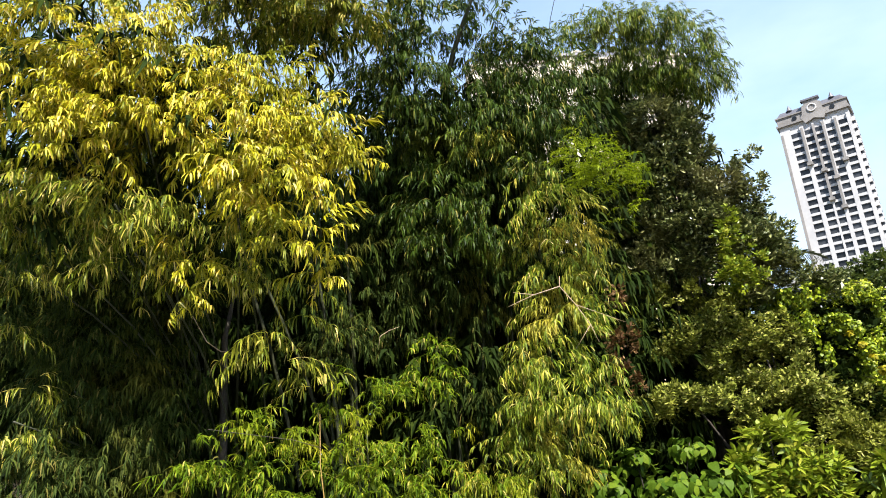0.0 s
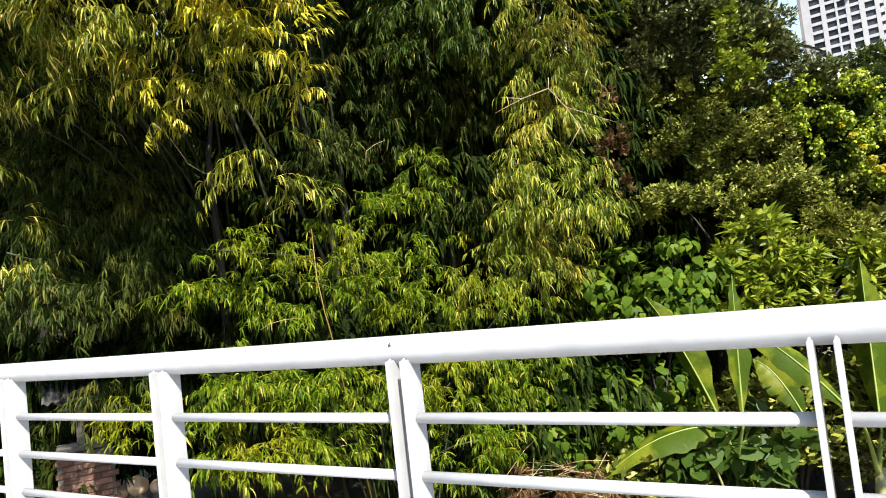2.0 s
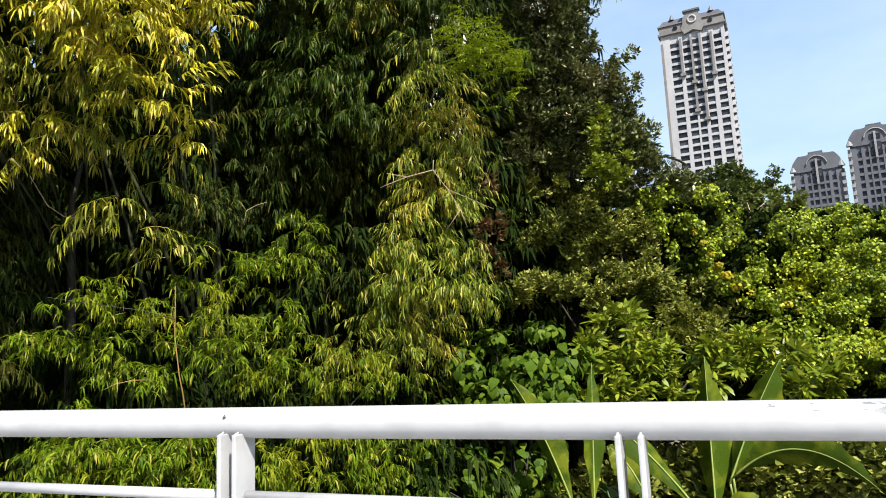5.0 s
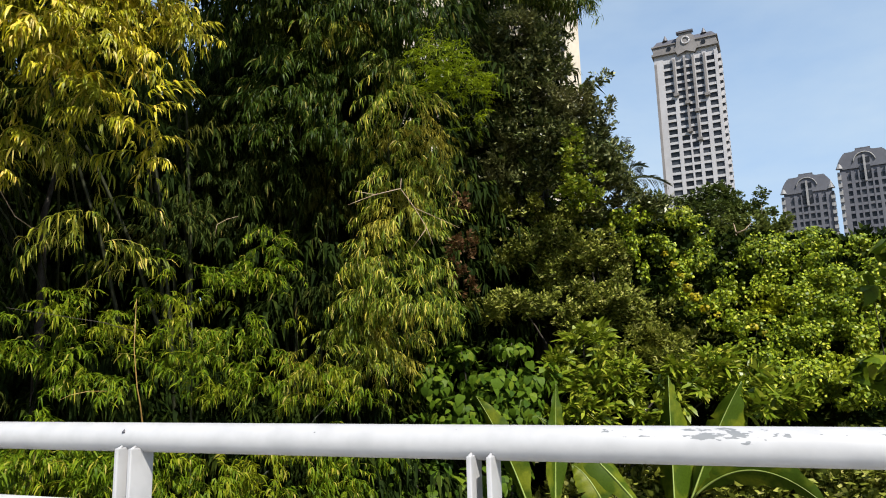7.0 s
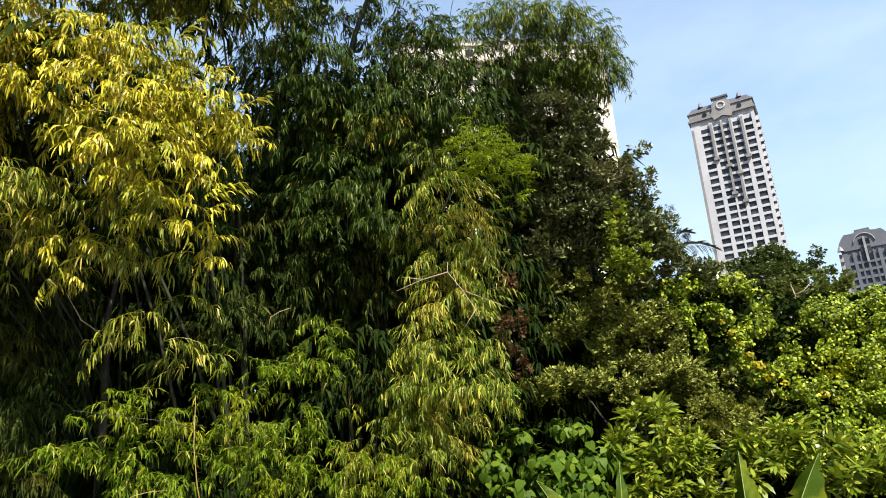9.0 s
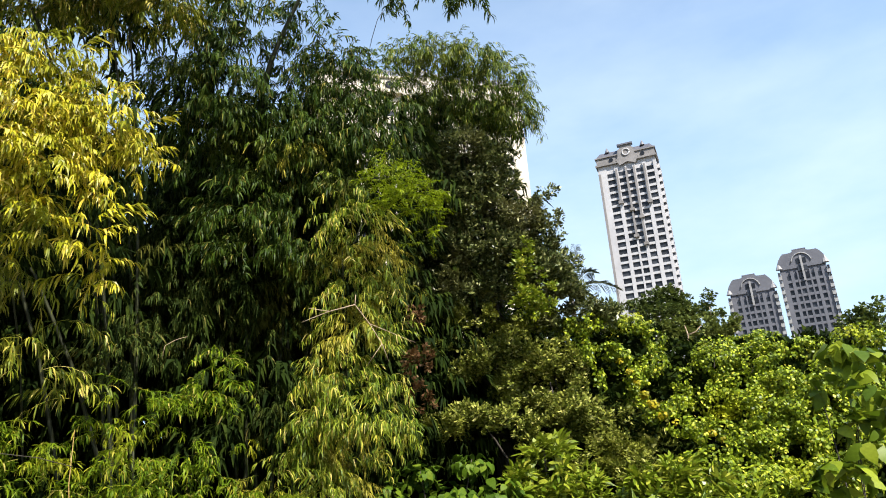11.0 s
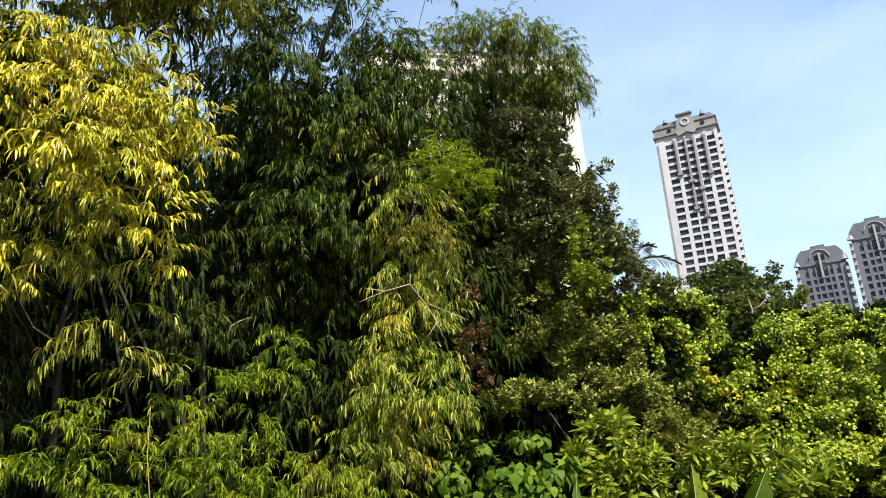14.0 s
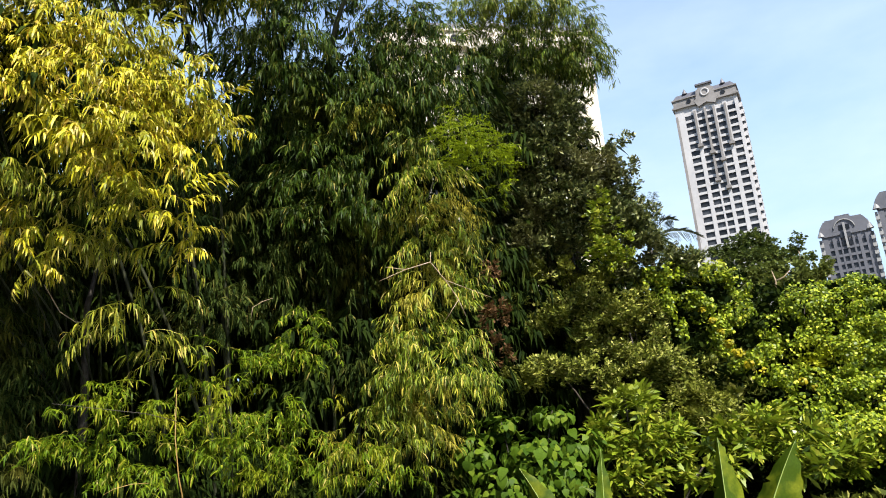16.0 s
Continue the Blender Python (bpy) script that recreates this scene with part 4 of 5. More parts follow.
BACK_GREEN = [
    (-4.65, 6.82, 6.18, 0.36, 0.40),
    (-4.11, 7.26, 5.83, 0.43, 0.43),
    (-3.25, 7.65, 5.89, 0.43, 0.31),
    (-2.89, 7.95, 5.38, 0.22, 0.38),
    (-4.78, 7.35, 5.20, 0.48, 0.40),
    (-3.88, 7.86, 4.95, 0.47, 0.43),
    (-3.06, 8.00, 4.36, 0.17, 0.48),
    (-5.08, 7.45, 4.27, 0.39, 0.39),
    (-4.46, 7.93, 4.00, 0.55, 0.47),
    (-3.71, 8.17, 3.74, 0.38, 0.45),
    (-3.41, 8.32, 3.24, 0.14, 0.37),
    (-3.51, 8.11, 2.32, 0.31, 0.35),
    (-4.18, 7.80, 2.23, 0.35, 0.35),
    (-4.65, 7.23, 2.60, 0.30, 0.15),
    (-5.55, 7.01, 3.86, 0.38, 0.45),
    (-1.90, 9.66, 7.42, 0.24, 0.08),
    (-2.40, 9.66, 7.24, 0.10, 0.14),
]
BACK_GREEN_LOW = [
    (-2.88, 7.48, 6.20, 0.26, 0.15),
    (-2.88, 8.85, 5.93, 0.28, 0.28),
    (-2.79, 10.26, 6.17, 0.34, 0.54),
    (-2.17, 10.69, 6.04, 0.55, 0.55),
    (-1.88, 10.06, 7.36, 0.37, 0.07),
    (-2.02, 11.06, 5.20, 0.65, 0.45),
    (-2.82, 10.92, 4.74, 0.45, 0.45),
    (-1.38, 11.26, 4.89, 0.25, 0.25),
]
UNDER_BACK = [
    (-1.34, 11.69, 3.12, 0.75, 0.45),
    (-0.52, 11.63, 2.78, 0.44, 0.44),
    (0.21, 12.06, 2.84, 0.36, 0.36),
    (0.78, 12.11, 2.37, 0.46, 0.36),
    (1.60, 12.56, 2.32, 0.80, 0.33),
    (2.54, 12.44, 2.27, 0.80, 0.33),
    (3.21, 11.91, 2.06, 0.77, 0.52),
    (-0.35, 11.32, 1.88, 0.52, 0.52),
    (0.45, 11.26, 1.47, 0.51, 0.32),
    (1.36, 11.22, 1.21, 0.70, 0.23),
    (2.36, 11.49, 1.41, 0.73, 0.44),
    (-2.08, 11.36, 3.06, 0.44, 0.44),
    (-1.85, 10.80, 2.15, 0.41, 0.41),
    (1.77, 13.09, 2.95, 0.85, 0.18),
    (2.76, 12.95, 2.90, 0.85, 0.18),
    (0.19, 12.67, 3.49, 0.60, 0.17),
    (3.43, 12.62, 2.70, 0.73, 0.24),
]
BACK_FIRST = [
    (-8.86, 4.79, 4.60, 1.44, 1.53),
    (-8.45, 6.78, 5.14, 1.75, 1.75),
    (-7.45, 9.10, 5.53, 1.40, 1.80),
    (-4.90, 8.87, 5.56, 1.14, 1.41),
    (-3.84, 9.83, 4.40, 1.06, 1.58),
    (-6.85, 9.07, 3.07, 1.75, 1.29),
    (-8.37, 6.68, 2.70, 1.64, 1.21),
    (-4.68, 9.89, 2.42, 1.23, 1.23),
    (-6.65, 6.94, 0.74, 1.52, 0.91),
    (-4.50, 8.52, -0.10, 1.53, 1.15),
    (-3.28, 10.91, 2.88, 0.83, 1.56),
]
BACK_MORE = [
    (-7.87, 6.67, 1.40, 0.84, 1.01),
    (-0.73, 11.64, 0.46, 1.67, 0.83),
    (1.79, 11.99, 0.35, 1.92, 0.77),
    (1.08, 13.51, 2.26, 0.97, 0.54),
    (2.27, 13.91, 2.18, 1.12, 0.56),
    (-1.26, 13.03, 2.17, 0.83, 0.94),
    (-1.38, 12.50, 2.22, 0.91, 0.70),
    (-0.10, 13.17, 2.91, 0.74, 0.53),
    (-2.82, 12.58, 4.57, 0.74, 0.74),
    (-1.94, 13.15, 4.21, 0.65, 0.65),
    (1.12, 13.74, 3.01, 0.66, 0.40),
]
TARO = [
    (-1.07, 8.09, -0.85, 0.40, 0.27),
    (-1.64, 7.94, -1.03, 0.33, 0.23),
]
UNDER = [
    (-2.04, 8.98, -1.21, 0.90, 0.45),
    (-0.78, 9.87, -0.86, 1.04, 0.64),
    (0.19, 10.07, -1.00, 1.06, 0.73),
    (0.44, 9.96, -0.51, 1.04, 0.48),
    (1.74, 9.69, -0.28, 1.02, 0.47),
    (-2.72, 8.33, -1.29, 0.86, 0.36),
    (2.52, 9.32, -0.32, 1.00, 0.61),
    (0.29, 11.01, 1.17, 0.44, 0.52),
    (0.17, 11.69, 1.89, 0.42, 0.46),
]
FARTREE = [
    (1.22, 58.74, 13.78, 0.76, 0.76),
    (2.68, 58.62, 14.19, 0.76, 0.76),
    (3.87, 58.49, 14.48, 0.96, 0.66),
    (5.09, 58.58, 13.69, 0.76, 0.66),
    (6.03, 58.69, 12.76, 0.66, 0.66),
    (3.38, 58.85, 12.92, 2.18, 0.91),
]
FARTREE2 = [
    (3.86, 49.15, 10.15, 1.13, 0.37),
    (5.32, 49.04, 10.05, 0.79, 0.37),
    (6.27, 49.06, 9.35, 0.96, 0.63),
    (7.06, 48.88, 9.79, 0.46, 0.63),
    (2.32, 49.28, 9.89, 0.96, 0.54),
    (4.44, 49.26, 9.22, 2.23, 0.46),
]
FARTREE4 = [
    (6.57, 54.42, 13.27, 0.30, 0.32),
    (6.56, 54.58, 12.50, 0.41, 0.41),
    (6.83, 54.69, 11.78, 0.69, 0.41),
]
FARTREE3 = [
    (10.35, 34.28, 6.43, 0.86, 0.86),
    (11.17, 34.03, 6.41, 1.15, 1.15),
]

GROUND = -2.2

# ---- the walkway and the ground ----
def build_ground():
    g = np.concatenate([-np.geomspace(2500, 14, 16), np.linspace(-12, 12, 49), np.geomspace(14, 2500, 16)])
    n = len(g)
    v = []
    for y in g:
        for x in g:
            z = GROUND + (0.12 * noise.noise(Vector((x * 0.35, y * 0.35, 0))) if abs(x) < 20 and abs(y) < 20 else 0)
            v.append((x, y + 6, z))
    f = []
    for j in range(n - 1):
        for i in range(n - 1):
            a = j * n + i
            f += [(a, a + 1, a + n + 1), (a, a + n + 1, a + n)]
    tagged(new("ground", raw_mesh("ground", v, f, SOIL, True)), "brown earth with leaf litter under the bamboo", "ground", kind="structure")


build_ground()
bm = bmesh.new()
box(bm, (0, 0.15, -0.15), (60, 3.3, 0.3), 0, 0.02)
box(bm, (0, 1.66, 0.05), (60, 0.2, 0.1), 0, 0.01)
me = bpy.data.meshes.new("walkway")
bm.to_mesh(me)
bm.free()
me.materials.append(CONCRETE)
tagged(new("pavement", me), "grey concrete walkway with a low kerb", "walkway", kind="structure")
bm = bmesh.new()
for x in (-24, -8, 8, 24):
    box(bm, (x, 0.15, (GROUND - 0.3) / 2 - 0.2), (0.6, 2.0, -GROUND - 0.1), 0, 0.03)
me = bpy.data.meshes.new("wall_piers")
bm.to_mesh(me)
bm.free()
me.materials.append(CONCRETE)
tagged(new("wall_piers", me), "plain concrete piers under the walkway", "pier", kind="structure")

# ---- railing ----
RAIL_Y, RAIL_Z, POST_X, STEP = 1.647, 1.068, -1.144, 1.0
railing = thing("railing", (0, RAIL_Y, 0.1), "white painted steel railing with chipped round handrail", "railing")


def build_railing():
    v, f = tube([(x, 0, RAIL_Z - 0.1) for x in np.linspace(-12, 12, 49)], [0.0395] * 49, 28)
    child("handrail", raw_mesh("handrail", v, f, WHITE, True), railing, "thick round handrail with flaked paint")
    v, f = tube([(POST_X, -0.0385, RAIL_Z - 0.1 + 0.016), (POST_X - 0.001, -0.0345, RAIL_Z - 0.1 + 0.024)], [0.005, 0.001], 5)
    child("nick", raw_mesh("nick", v, f, ROOF), railing.children[0], "dark nick in the paint")
    bm = bmesh.new()
    box(bm, (0, -0.019, 0.472), (0.012, 0.084, 0.944), 0, 0.003)
    plate = bpy.data.meshes.new("post_plate")
    bm.to_mesh(plate)
    bm.free()
    plate.materials.append(WHITE_SOUND)
    v, f = tube([(0, 0, 0), (0.5, 0, 0), (STEP - 0.05, 0, 0)], [0.0145] * 3, 14)
    bar = raw_mesh("bar", v, f, WHITE_SOUND, True)
    v, f = tube([(0, -0.055, 0), (0, -0.054, 0.012), (0, -0.04, 0.02)], [0.0065, 0.006, 0.003], 8)
    weld = raw_mesh("weld", v, f, WHITE_SOUND, True)
    for k in range(-10, 12):
        x = POST_X + k * STEP
        for dx in (0.0, 0.046):
            p = child("post_plate", plate, railing)
            p.location = (x + dx, 0, 0.0)
            w = child("weld", weld, p)
            w.location = (0, 0.0, 0.928)
        for z in (0.885, 0.73, 0.575, 0.42, 0.265):
            b = child("bar", bar, railing)
            b.location = (x + 0.048, -0.014, z - 0.1)


build_railing()


# ---- bamboo ----
def bamboo(name, base, blobs, leaf, per_m2, label, size=(0.85, 1.2), inner=0.2, culm=CULM, r0=0.035, kind=BAMBOO, count=8, gap=-0.12, grain=3.4):
    t = thing(name, (*base, GROUND), label, "bamboo")
    foliage("foliage", blobs, kind, per_m2, leaf, t, size, inner, gap=gap, grain=grain)
    stems("culm", t, (*base, GROUND - 0.1), largest(blobs, count), r0, 0.008, culm)
    return t


bamboo("yellow_bamboo", (-8.0, 7.2), YELLOW + YELLOW_LOW, YELLOW_LEAF, 105, "tall arching bamboo with yellow sunlit drooping leaves", r0=0.02, gap=-0.02, grain=3.0)
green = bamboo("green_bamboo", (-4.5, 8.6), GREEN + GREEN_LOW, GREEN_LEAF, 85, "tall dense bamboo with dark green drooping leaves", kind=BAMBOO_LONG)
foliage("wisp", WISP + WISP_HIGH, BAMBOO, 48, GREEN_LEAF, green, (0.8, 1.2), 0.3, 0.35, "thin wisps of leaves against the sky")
foliage("young_shoot", FEATHER, FEATHERY, 170, SHOOT_LEAF, green, (0.8, 1.2), 0.3, 0.2, "bright green feathery young shoot")
bamboo("hanging_bamboo", (-4.2, 9.2), CURTAIN + CURTAIN_LOW, CURTAIN_LEAF, 90, "hanging curtain of olive and straw-tinged bamboo leaves", (0.75, 1.1), kind=BAMBOO_LONG)
bamboo("olive_bamboo", (-7.0, 7.2), LOLIVE, OLIVE_LEAF, 80, "olive bamboo plumes hanging below the yellow crown", (0.8, 1.15), r0=0.012, kind=BAMBOO_LONG)
bamboo("tall_bamboo", (-6.2, 7.6), TOP + TOP_HIGH, OLIVE_LEAF, 60, "high bamboo tops with pale green leaves above the rest")
over = thing("overhanging_bamboo", (-6.0, 8.4, GROUND), "bamboo tips hanging into view from a high arching culm", "bamboo")
foliage("foliage", OVER, BAMBOO, 200, GREEN_LEAF, over, (0.5, 0.8))
stems("culm", over, (-6.0, 8.4, GROUND - 0.1), OVER[:1], 0.03, 0.006, CULM, 0.1, 2.2)
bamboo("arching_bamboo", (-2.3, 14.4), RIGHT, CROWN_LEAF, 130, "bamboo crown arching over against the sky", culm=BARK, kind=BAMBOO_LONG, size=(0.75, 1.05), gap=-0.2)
# the dimness of this bamboo comes from its leaf colour, painted as shade
bamboo("shaded_bamboo", (-8.2, 7.0), LEFT + LEFT_MID + LEFT_LOW, TEAL_SHADE_LEAF, 60, "bamboo thicket with hanging leaves coloured dark green for shade", r0=0.02, kind=BAMBOO_LONG)
# backing leaves whose dark colour stands in for shade between the clumps
bamboo("bamboo_thicket", (-5.6, 8.9), BACK_FIRST + BACK_YELLOW + BACK_GREEN + BACK_GREEN_LOW + CAVITY, SHADE_LEAF, 19, "bamboo thicket behind the bright clumps, shade put into its leaf colour", (1.8, 2.6), gap=-1.0, count=11, kind=THICKET_KIND)
# added backing ring that closes the gaps, its shade in the leaf colour
HEDGE = [(-15 * math.sin(radians(a)), 15 * math.cos(radians(a)) + 0.5 * (k % 2), (0.2 if a > 10 else 0.5) + 0.3 * (k % 3), 1.9, 2.3 if a > 10 else 1.6) for k, a in enumerate(range(-40, 78, 9))]
HEDGE += [(-15.5 * math.sin(radians(a)), 15.5 * math.cos(radians(a)), 3.9 + 0.4 * (k % 3), 1.9, 1.9) for k, a in enumerate(range(22, 76, 9))]
HEDGE += [(-15.5 * math.sin(radians(a)), 15.5 * math.cos(radians(a)), 2.5, 1.6, 1.4) for a in (4, 9, 14, 19)]
hedge = thing("far_thicket", (-5.0, 14.0, GROUND), "thicket added as backing far behind the bamboo, shade in its leaf colour", "thicket")
foliage("foliage", HEDGE, FAR_KIND, 4.5, SHADE_LEAF, hedge, (0.9, 1.5), 0.3, 0.5, gap=-1.0)
stems("stem", hedge, (-5.0, 14.0, GROUND - 0.1), HEDGE[5:10], 0.05, 0.02, BARK, 1.5)
low = bamboo("low_bamboo", (-4.2, 5.6), FRONT + FRONT_RAIL + FRONT_LEFT, FRESH_LEAF, 105, "low fresh yellow-green bamboo shoots behind the railing", (0.8, 1.15), r0=0.008, kind=BAMBOO_FAN, grain=4.5, gap=0.0)
foliage("hanging_foliage", FRONT_HANG, BAMBOO, 95, FRESH_LEAF, low, (0.7, 1.0), label="drooping yellow-green leaves", gap=-0.05)


def stick(name, points, radii, mat, parent, label="", sides=6):
    v, f = tube(points, radii, sides)
    return child(name, raw_mesh(name, np.array(v) - np.array(parent.location), f, mat, True), parent, label)


stick("stalk", [(-4.2, 5.6, GROUND), (-3.76, 4.42, 0.99), (-3.75, 4.37, 1.12), (-3.78, 4.35, 1.42), (-3.80, 4.37, 1.82)], [0.007, 0.006, 0.005, 0.004, 0.002], OCHRE_CULM, low, "orange-brown bamboo stalk")
stick("stalk", [(-3.84, 4.16, 1.10), (-3.90, 4.05, 1.105), (-3.96, 3.95, 1.085), (-4.00, 3.89, 1.05)], [0.003, 0.003, 0.0025, 0.0015], OCHRE_CULM, low, "orange-brown side shoot")
stick("stalk", [(-3.77, 4.35, 1.55), (-3.89, 4.15, 1.62), (-4.35, 3.69, 1.73)], [0.003, 0.0025, 0.0015], BARK, low, "thin bare side shoot")
stick("dark_culm", [(-6.45, 5.75, GROUND), (-6.42, 5.68, 1.9), (-6.32, 5.55, 3.0), (-6.25, 5.6, 3.5)], [0.06, 0.05, 0.035, 0.02], BARK, green, "dark bare trunk")
# limb takes the dark culm colour to imitate shade on its bark
stick("dark_limb", [(-2.52, 5.93, 7.18), (-2.84, 6.10, 6.83), (-3.14, 6.23, 6.48), (-3.34, 6.33, 6.23), (-3.52, 6.46, 5.99), (-3.98, 6.99, 5.27)], [0.015, 0.022, 0.03, 0.034, 0.04, 0.05], CULM, green, "leaning limb coloured dark as if shaded")
bare = thing("bare_branch", (-2.34, 6.39, 3.05), "bare pale forked branch hanging among bamboo leaves", "branch")
stick("fork", [(-2.32, 6.37, 3.15), (-2.34, 6.39, 3.05), (-2.22, 6.48, 2.85), (-2.12, 6.56, 2.64), (-2.07, 6.61, 2.46)], [0.0039, 0.0049, 0.0049, 0.0049, 0.0026], TWIG_WOOD, bare)
stick("fork", [(-2.34, 6.39, 3.05), (-2.59, 6.30, 2.99), (-2.74, 6.26, 2.94), (-2.86, 6.21, 2.89)], [0.0049, 0.0046, 0.0039, 0.0026], TWIG_WOOD, bare)
stick("fork", [(-2.59, 6.30, 2.99), (-2.78, 6.21, 3.03)], [0.0046, 0.0026], TWIG_WOOD, bare)
stick("fork", [(-2.22, 6.48, 2.85), (-1.82, 6.75, 2.65)], [0.0039, 0.0020], TWIG_WOOD, bare)
stick("fork", [(-2.12, 6.56, 2.64), (-2.30, 6.54, 2.41)], [0.0046, 0.0020], TWIG_WOOD, bare)
twig = thing("hooked_twig", (-5.19, 4.34, 2.63), "bare curved grey twig in front of dark bamboo", "branch")
stick("shoot", [(-5.24, 4.20, 2.87), (-5.19, 4.34, 2.63), (-5.12, 4.45, 2.54), (-5.04, 4.55, 2.53)], [0.003, 0.0045, 0.0045, 0.002], TWIG_WOOD, twig)


squiggle = thing("bare_twig", (-4.54, 6.23, 2.70), "thin grey crooked twig in the dark bamboo", "branch")
stick("shoot", [(-4.54, 6.23, 2.70), (-4.51, 6.23, 2.84), (-4.42, 6.28, 2.90), (-4.32, 6.35, 2.94)], [0.0045, 0.004, 0.0035, 0.002], TWIG_WOOD, squiggle)
stick("tendril", [(-1.91, 6.42, 6.61), (-1.99, 6.45, 6.54), (-2.11, 6.55, 6.36), (-2.24, 6.68, 6.12)], [0.004, 0.004, 0.004, 0.002], BARK, over, "thin hanging tendril")


# ---- trees and shrubs ----
def shrub(name, base, blobs, kind, leaf, per_m2, label, category, r0=0.05, size=(0.8, 1.25), inner=0.2, bark=BARK, tilt=0.5, foot=GROUND, gap=-0.15, grain=3.4, count=7):
    t = thing(name, (*base, foot), label, category)
    foliage("crown", blobs, kind, per_m2, leaf, t, size, inner, tilt, "", gap, grain)
    stems("limb", t, (*base, foot - 0.1), largest(blobs, count), r0, 0.01, bark, 0.12, 0.6)
    return t


tree = shrub("dark_tree", (-1.8, 12.0), FICUS + FICUS_LOW + FICUS_FOOT, FICUS_KIND, FICUS_LEAF, 240, "dark small-leaved tree with dense glossy crown", "tree", 0.11, (0.8, 1.2), 0.4, gap=-0.25, grain=4.0)
foliage("dead_leaves", [(-2.31, 8.32, 3.26, 0.10, 0.26), (-2.33, 8.37, 2.74, 0.12, 0.22), (-2.36, 8.38, 2.27, 0.12, 0.20)], SHRUB_KIND, 100, DRY_LEAF, tree, (0.8, 1.2), 0.3, 0.5, "rust-brown dead leaves")
foliage("climbing_vine", FICUS_VINE, SHRUB_KIND, 220, LANCE_LEAF, tree, (0.8, 1.2), 0.3, 0.3, "fresh green vine climbing the trunk")
shrub("lance_leaf_shrub", (-0.9, 10.0), LANCE, LANCE_KIND, LANCE_LEAF, 80, "bright green shrub with rosettes of lance-shaped leaves", "shrub", 0.03, (0.9, 1.3))
shrub("small_leaf_shrub", (-0.8, 11.4), SHRUB + SHRUB_LOW, SHRUB_KIND, SHRUB_LEAF, 300, "dull green small-leaved shrub grown over with vines", "shrub", 0.05, (0.75, 1.1), 0.25, gap=0.08, grain=3.0)
mound = thing("vine_mound", (1.0, 12.6, GROUND), "mound of yellow-green climbing vine leaves", "vine")
leaf_skin("foliage", VINE, 1500, 0.047, 0.042, ROUND_SHAPE, VINE_LEAF, mound, gap=0.06, loose=0.9, inner=0.5, grain=4.5)
leaf_skin("foliage", VINE_MOUND, 1800, 0.045, 0.040, ROUND_SHAPE, VINE_LEAF, mound, gap=0.0, loose=0.7, inner=0.35, grain=3.4)
stems("vine_stem", mound, (1.0, 12.6, GROUND - 0.1), largest(VINE + VINE_MOUND, 8), 0.014, 0.006, BARK, 0.3, 0.6)
leaf_skin("yellowed_patch", GOLD, 900, 0.05, 0.044, ROUND_SHAPE, GOLD_VINE, mound, "yellowed vine leaves", gap=-0.3, kind="stuff")
shrub("undergrowth", (0.2, 10.3), UNDER, SHRUB_KIND, SHRUB_LEAF, 60, "dense green undergrowth behind the banana plants", "shrub", 0.02, (1.3, 1.9), gap=-0.4)
# inner backing, coloured dark in place of shade under the vines
shrub("shaded_undergrowth", (0.4, 12.8), UNDER_BACK + BACK_MORE, SHRUB_KIND, SHADE_LEAF, 38, "undergrowth inside the vine mound, leaves coloured near black for shade", "shrub", 0.03, (1.5, 2.2), gap=-0.5)
near = thing("broad_leaf_shrub", (1.95, 6.8, GROUND), "shrub with large hanging heart-shaped leaves", "shrub")
leaf_skin("foliage", NEAR, 300, 0.135, 0.10, HEART_SHAPE, BROAD_LEAF, near, loose=0.5)
stems("limb", near, (1.95, 6.8, GROUND - 0.1), NEAR[2:5], 0.008, 0.003, BARK, 0.05, 0.9)

taro = thing("taro_plant", (-1.3, 8.1, GROUND), "low plant with large round dark green leaves", "plant")
foliage("foliage", TARO, HEART_KIND, 30, TARO_LEAF, taro, (1.0, 1.5), 0.3, 0.5)
stems("stalk", taro, (-1.3, 8.1, GROUND - 0.1), TARO, 0.02, 0.01, STEM, 0.1, 0.6)


def heart_climber():
    t = thing("heart_leaf_climber", (-2.2, 9.0, GROUND), "climber with large bright green heart-shaped leaves", "climber")
    every = HEART + HEART_LOW
    stems("vine_stem", t, (-2.2, 9.0, GROUND - 0.1), every, 0.02, 0.006, BARK, 0.2, 0.6)
    inside = [(x, y + 0.1, z, rh, rv) for x, y, z, rh, rv in every]
    leaf_skin("foliage", inside, 170, 0.108, 0.095, HEART_SHAPE, HEART_LEAF, t, inner=0.3)
    kinds = []
    for k in range(4):
        v, f = blade((0, 0, 0), (1, 0, 0), (0, 1, 0), 0.09 + 0.01 * k, 0.08 + 0.01 * k, HEART_SHAPE, 0.15, 0.1 + 0.05 * k)
        kinds.append(raw_mesh("leaf", v, f, HEART_LEAF))
    p, n = masses(every, 75, 0.0, -0.3)
    front = [i for i in rng.permutation(len(p)) if n[i][1] < 0.2]
    for i in front[:280]:
        ob = child("leaf", kinds[i % 4], t)
        az = math.atan2(n[i][1], n[i][0]) + rng.normal(0, 0.45)
        ob.matrix_local = Matrix.Translation(Vector(p[i]) - t.location) @ Euler((rng.normal(0, 0.35), radians(62) + rng.normal(0, 0.3), az)).to_matrix().to_4x4() @ Matrix.Diagonal((*[rng.uniform(0.8, 1.25)] * 3, 1))


heart_climber()


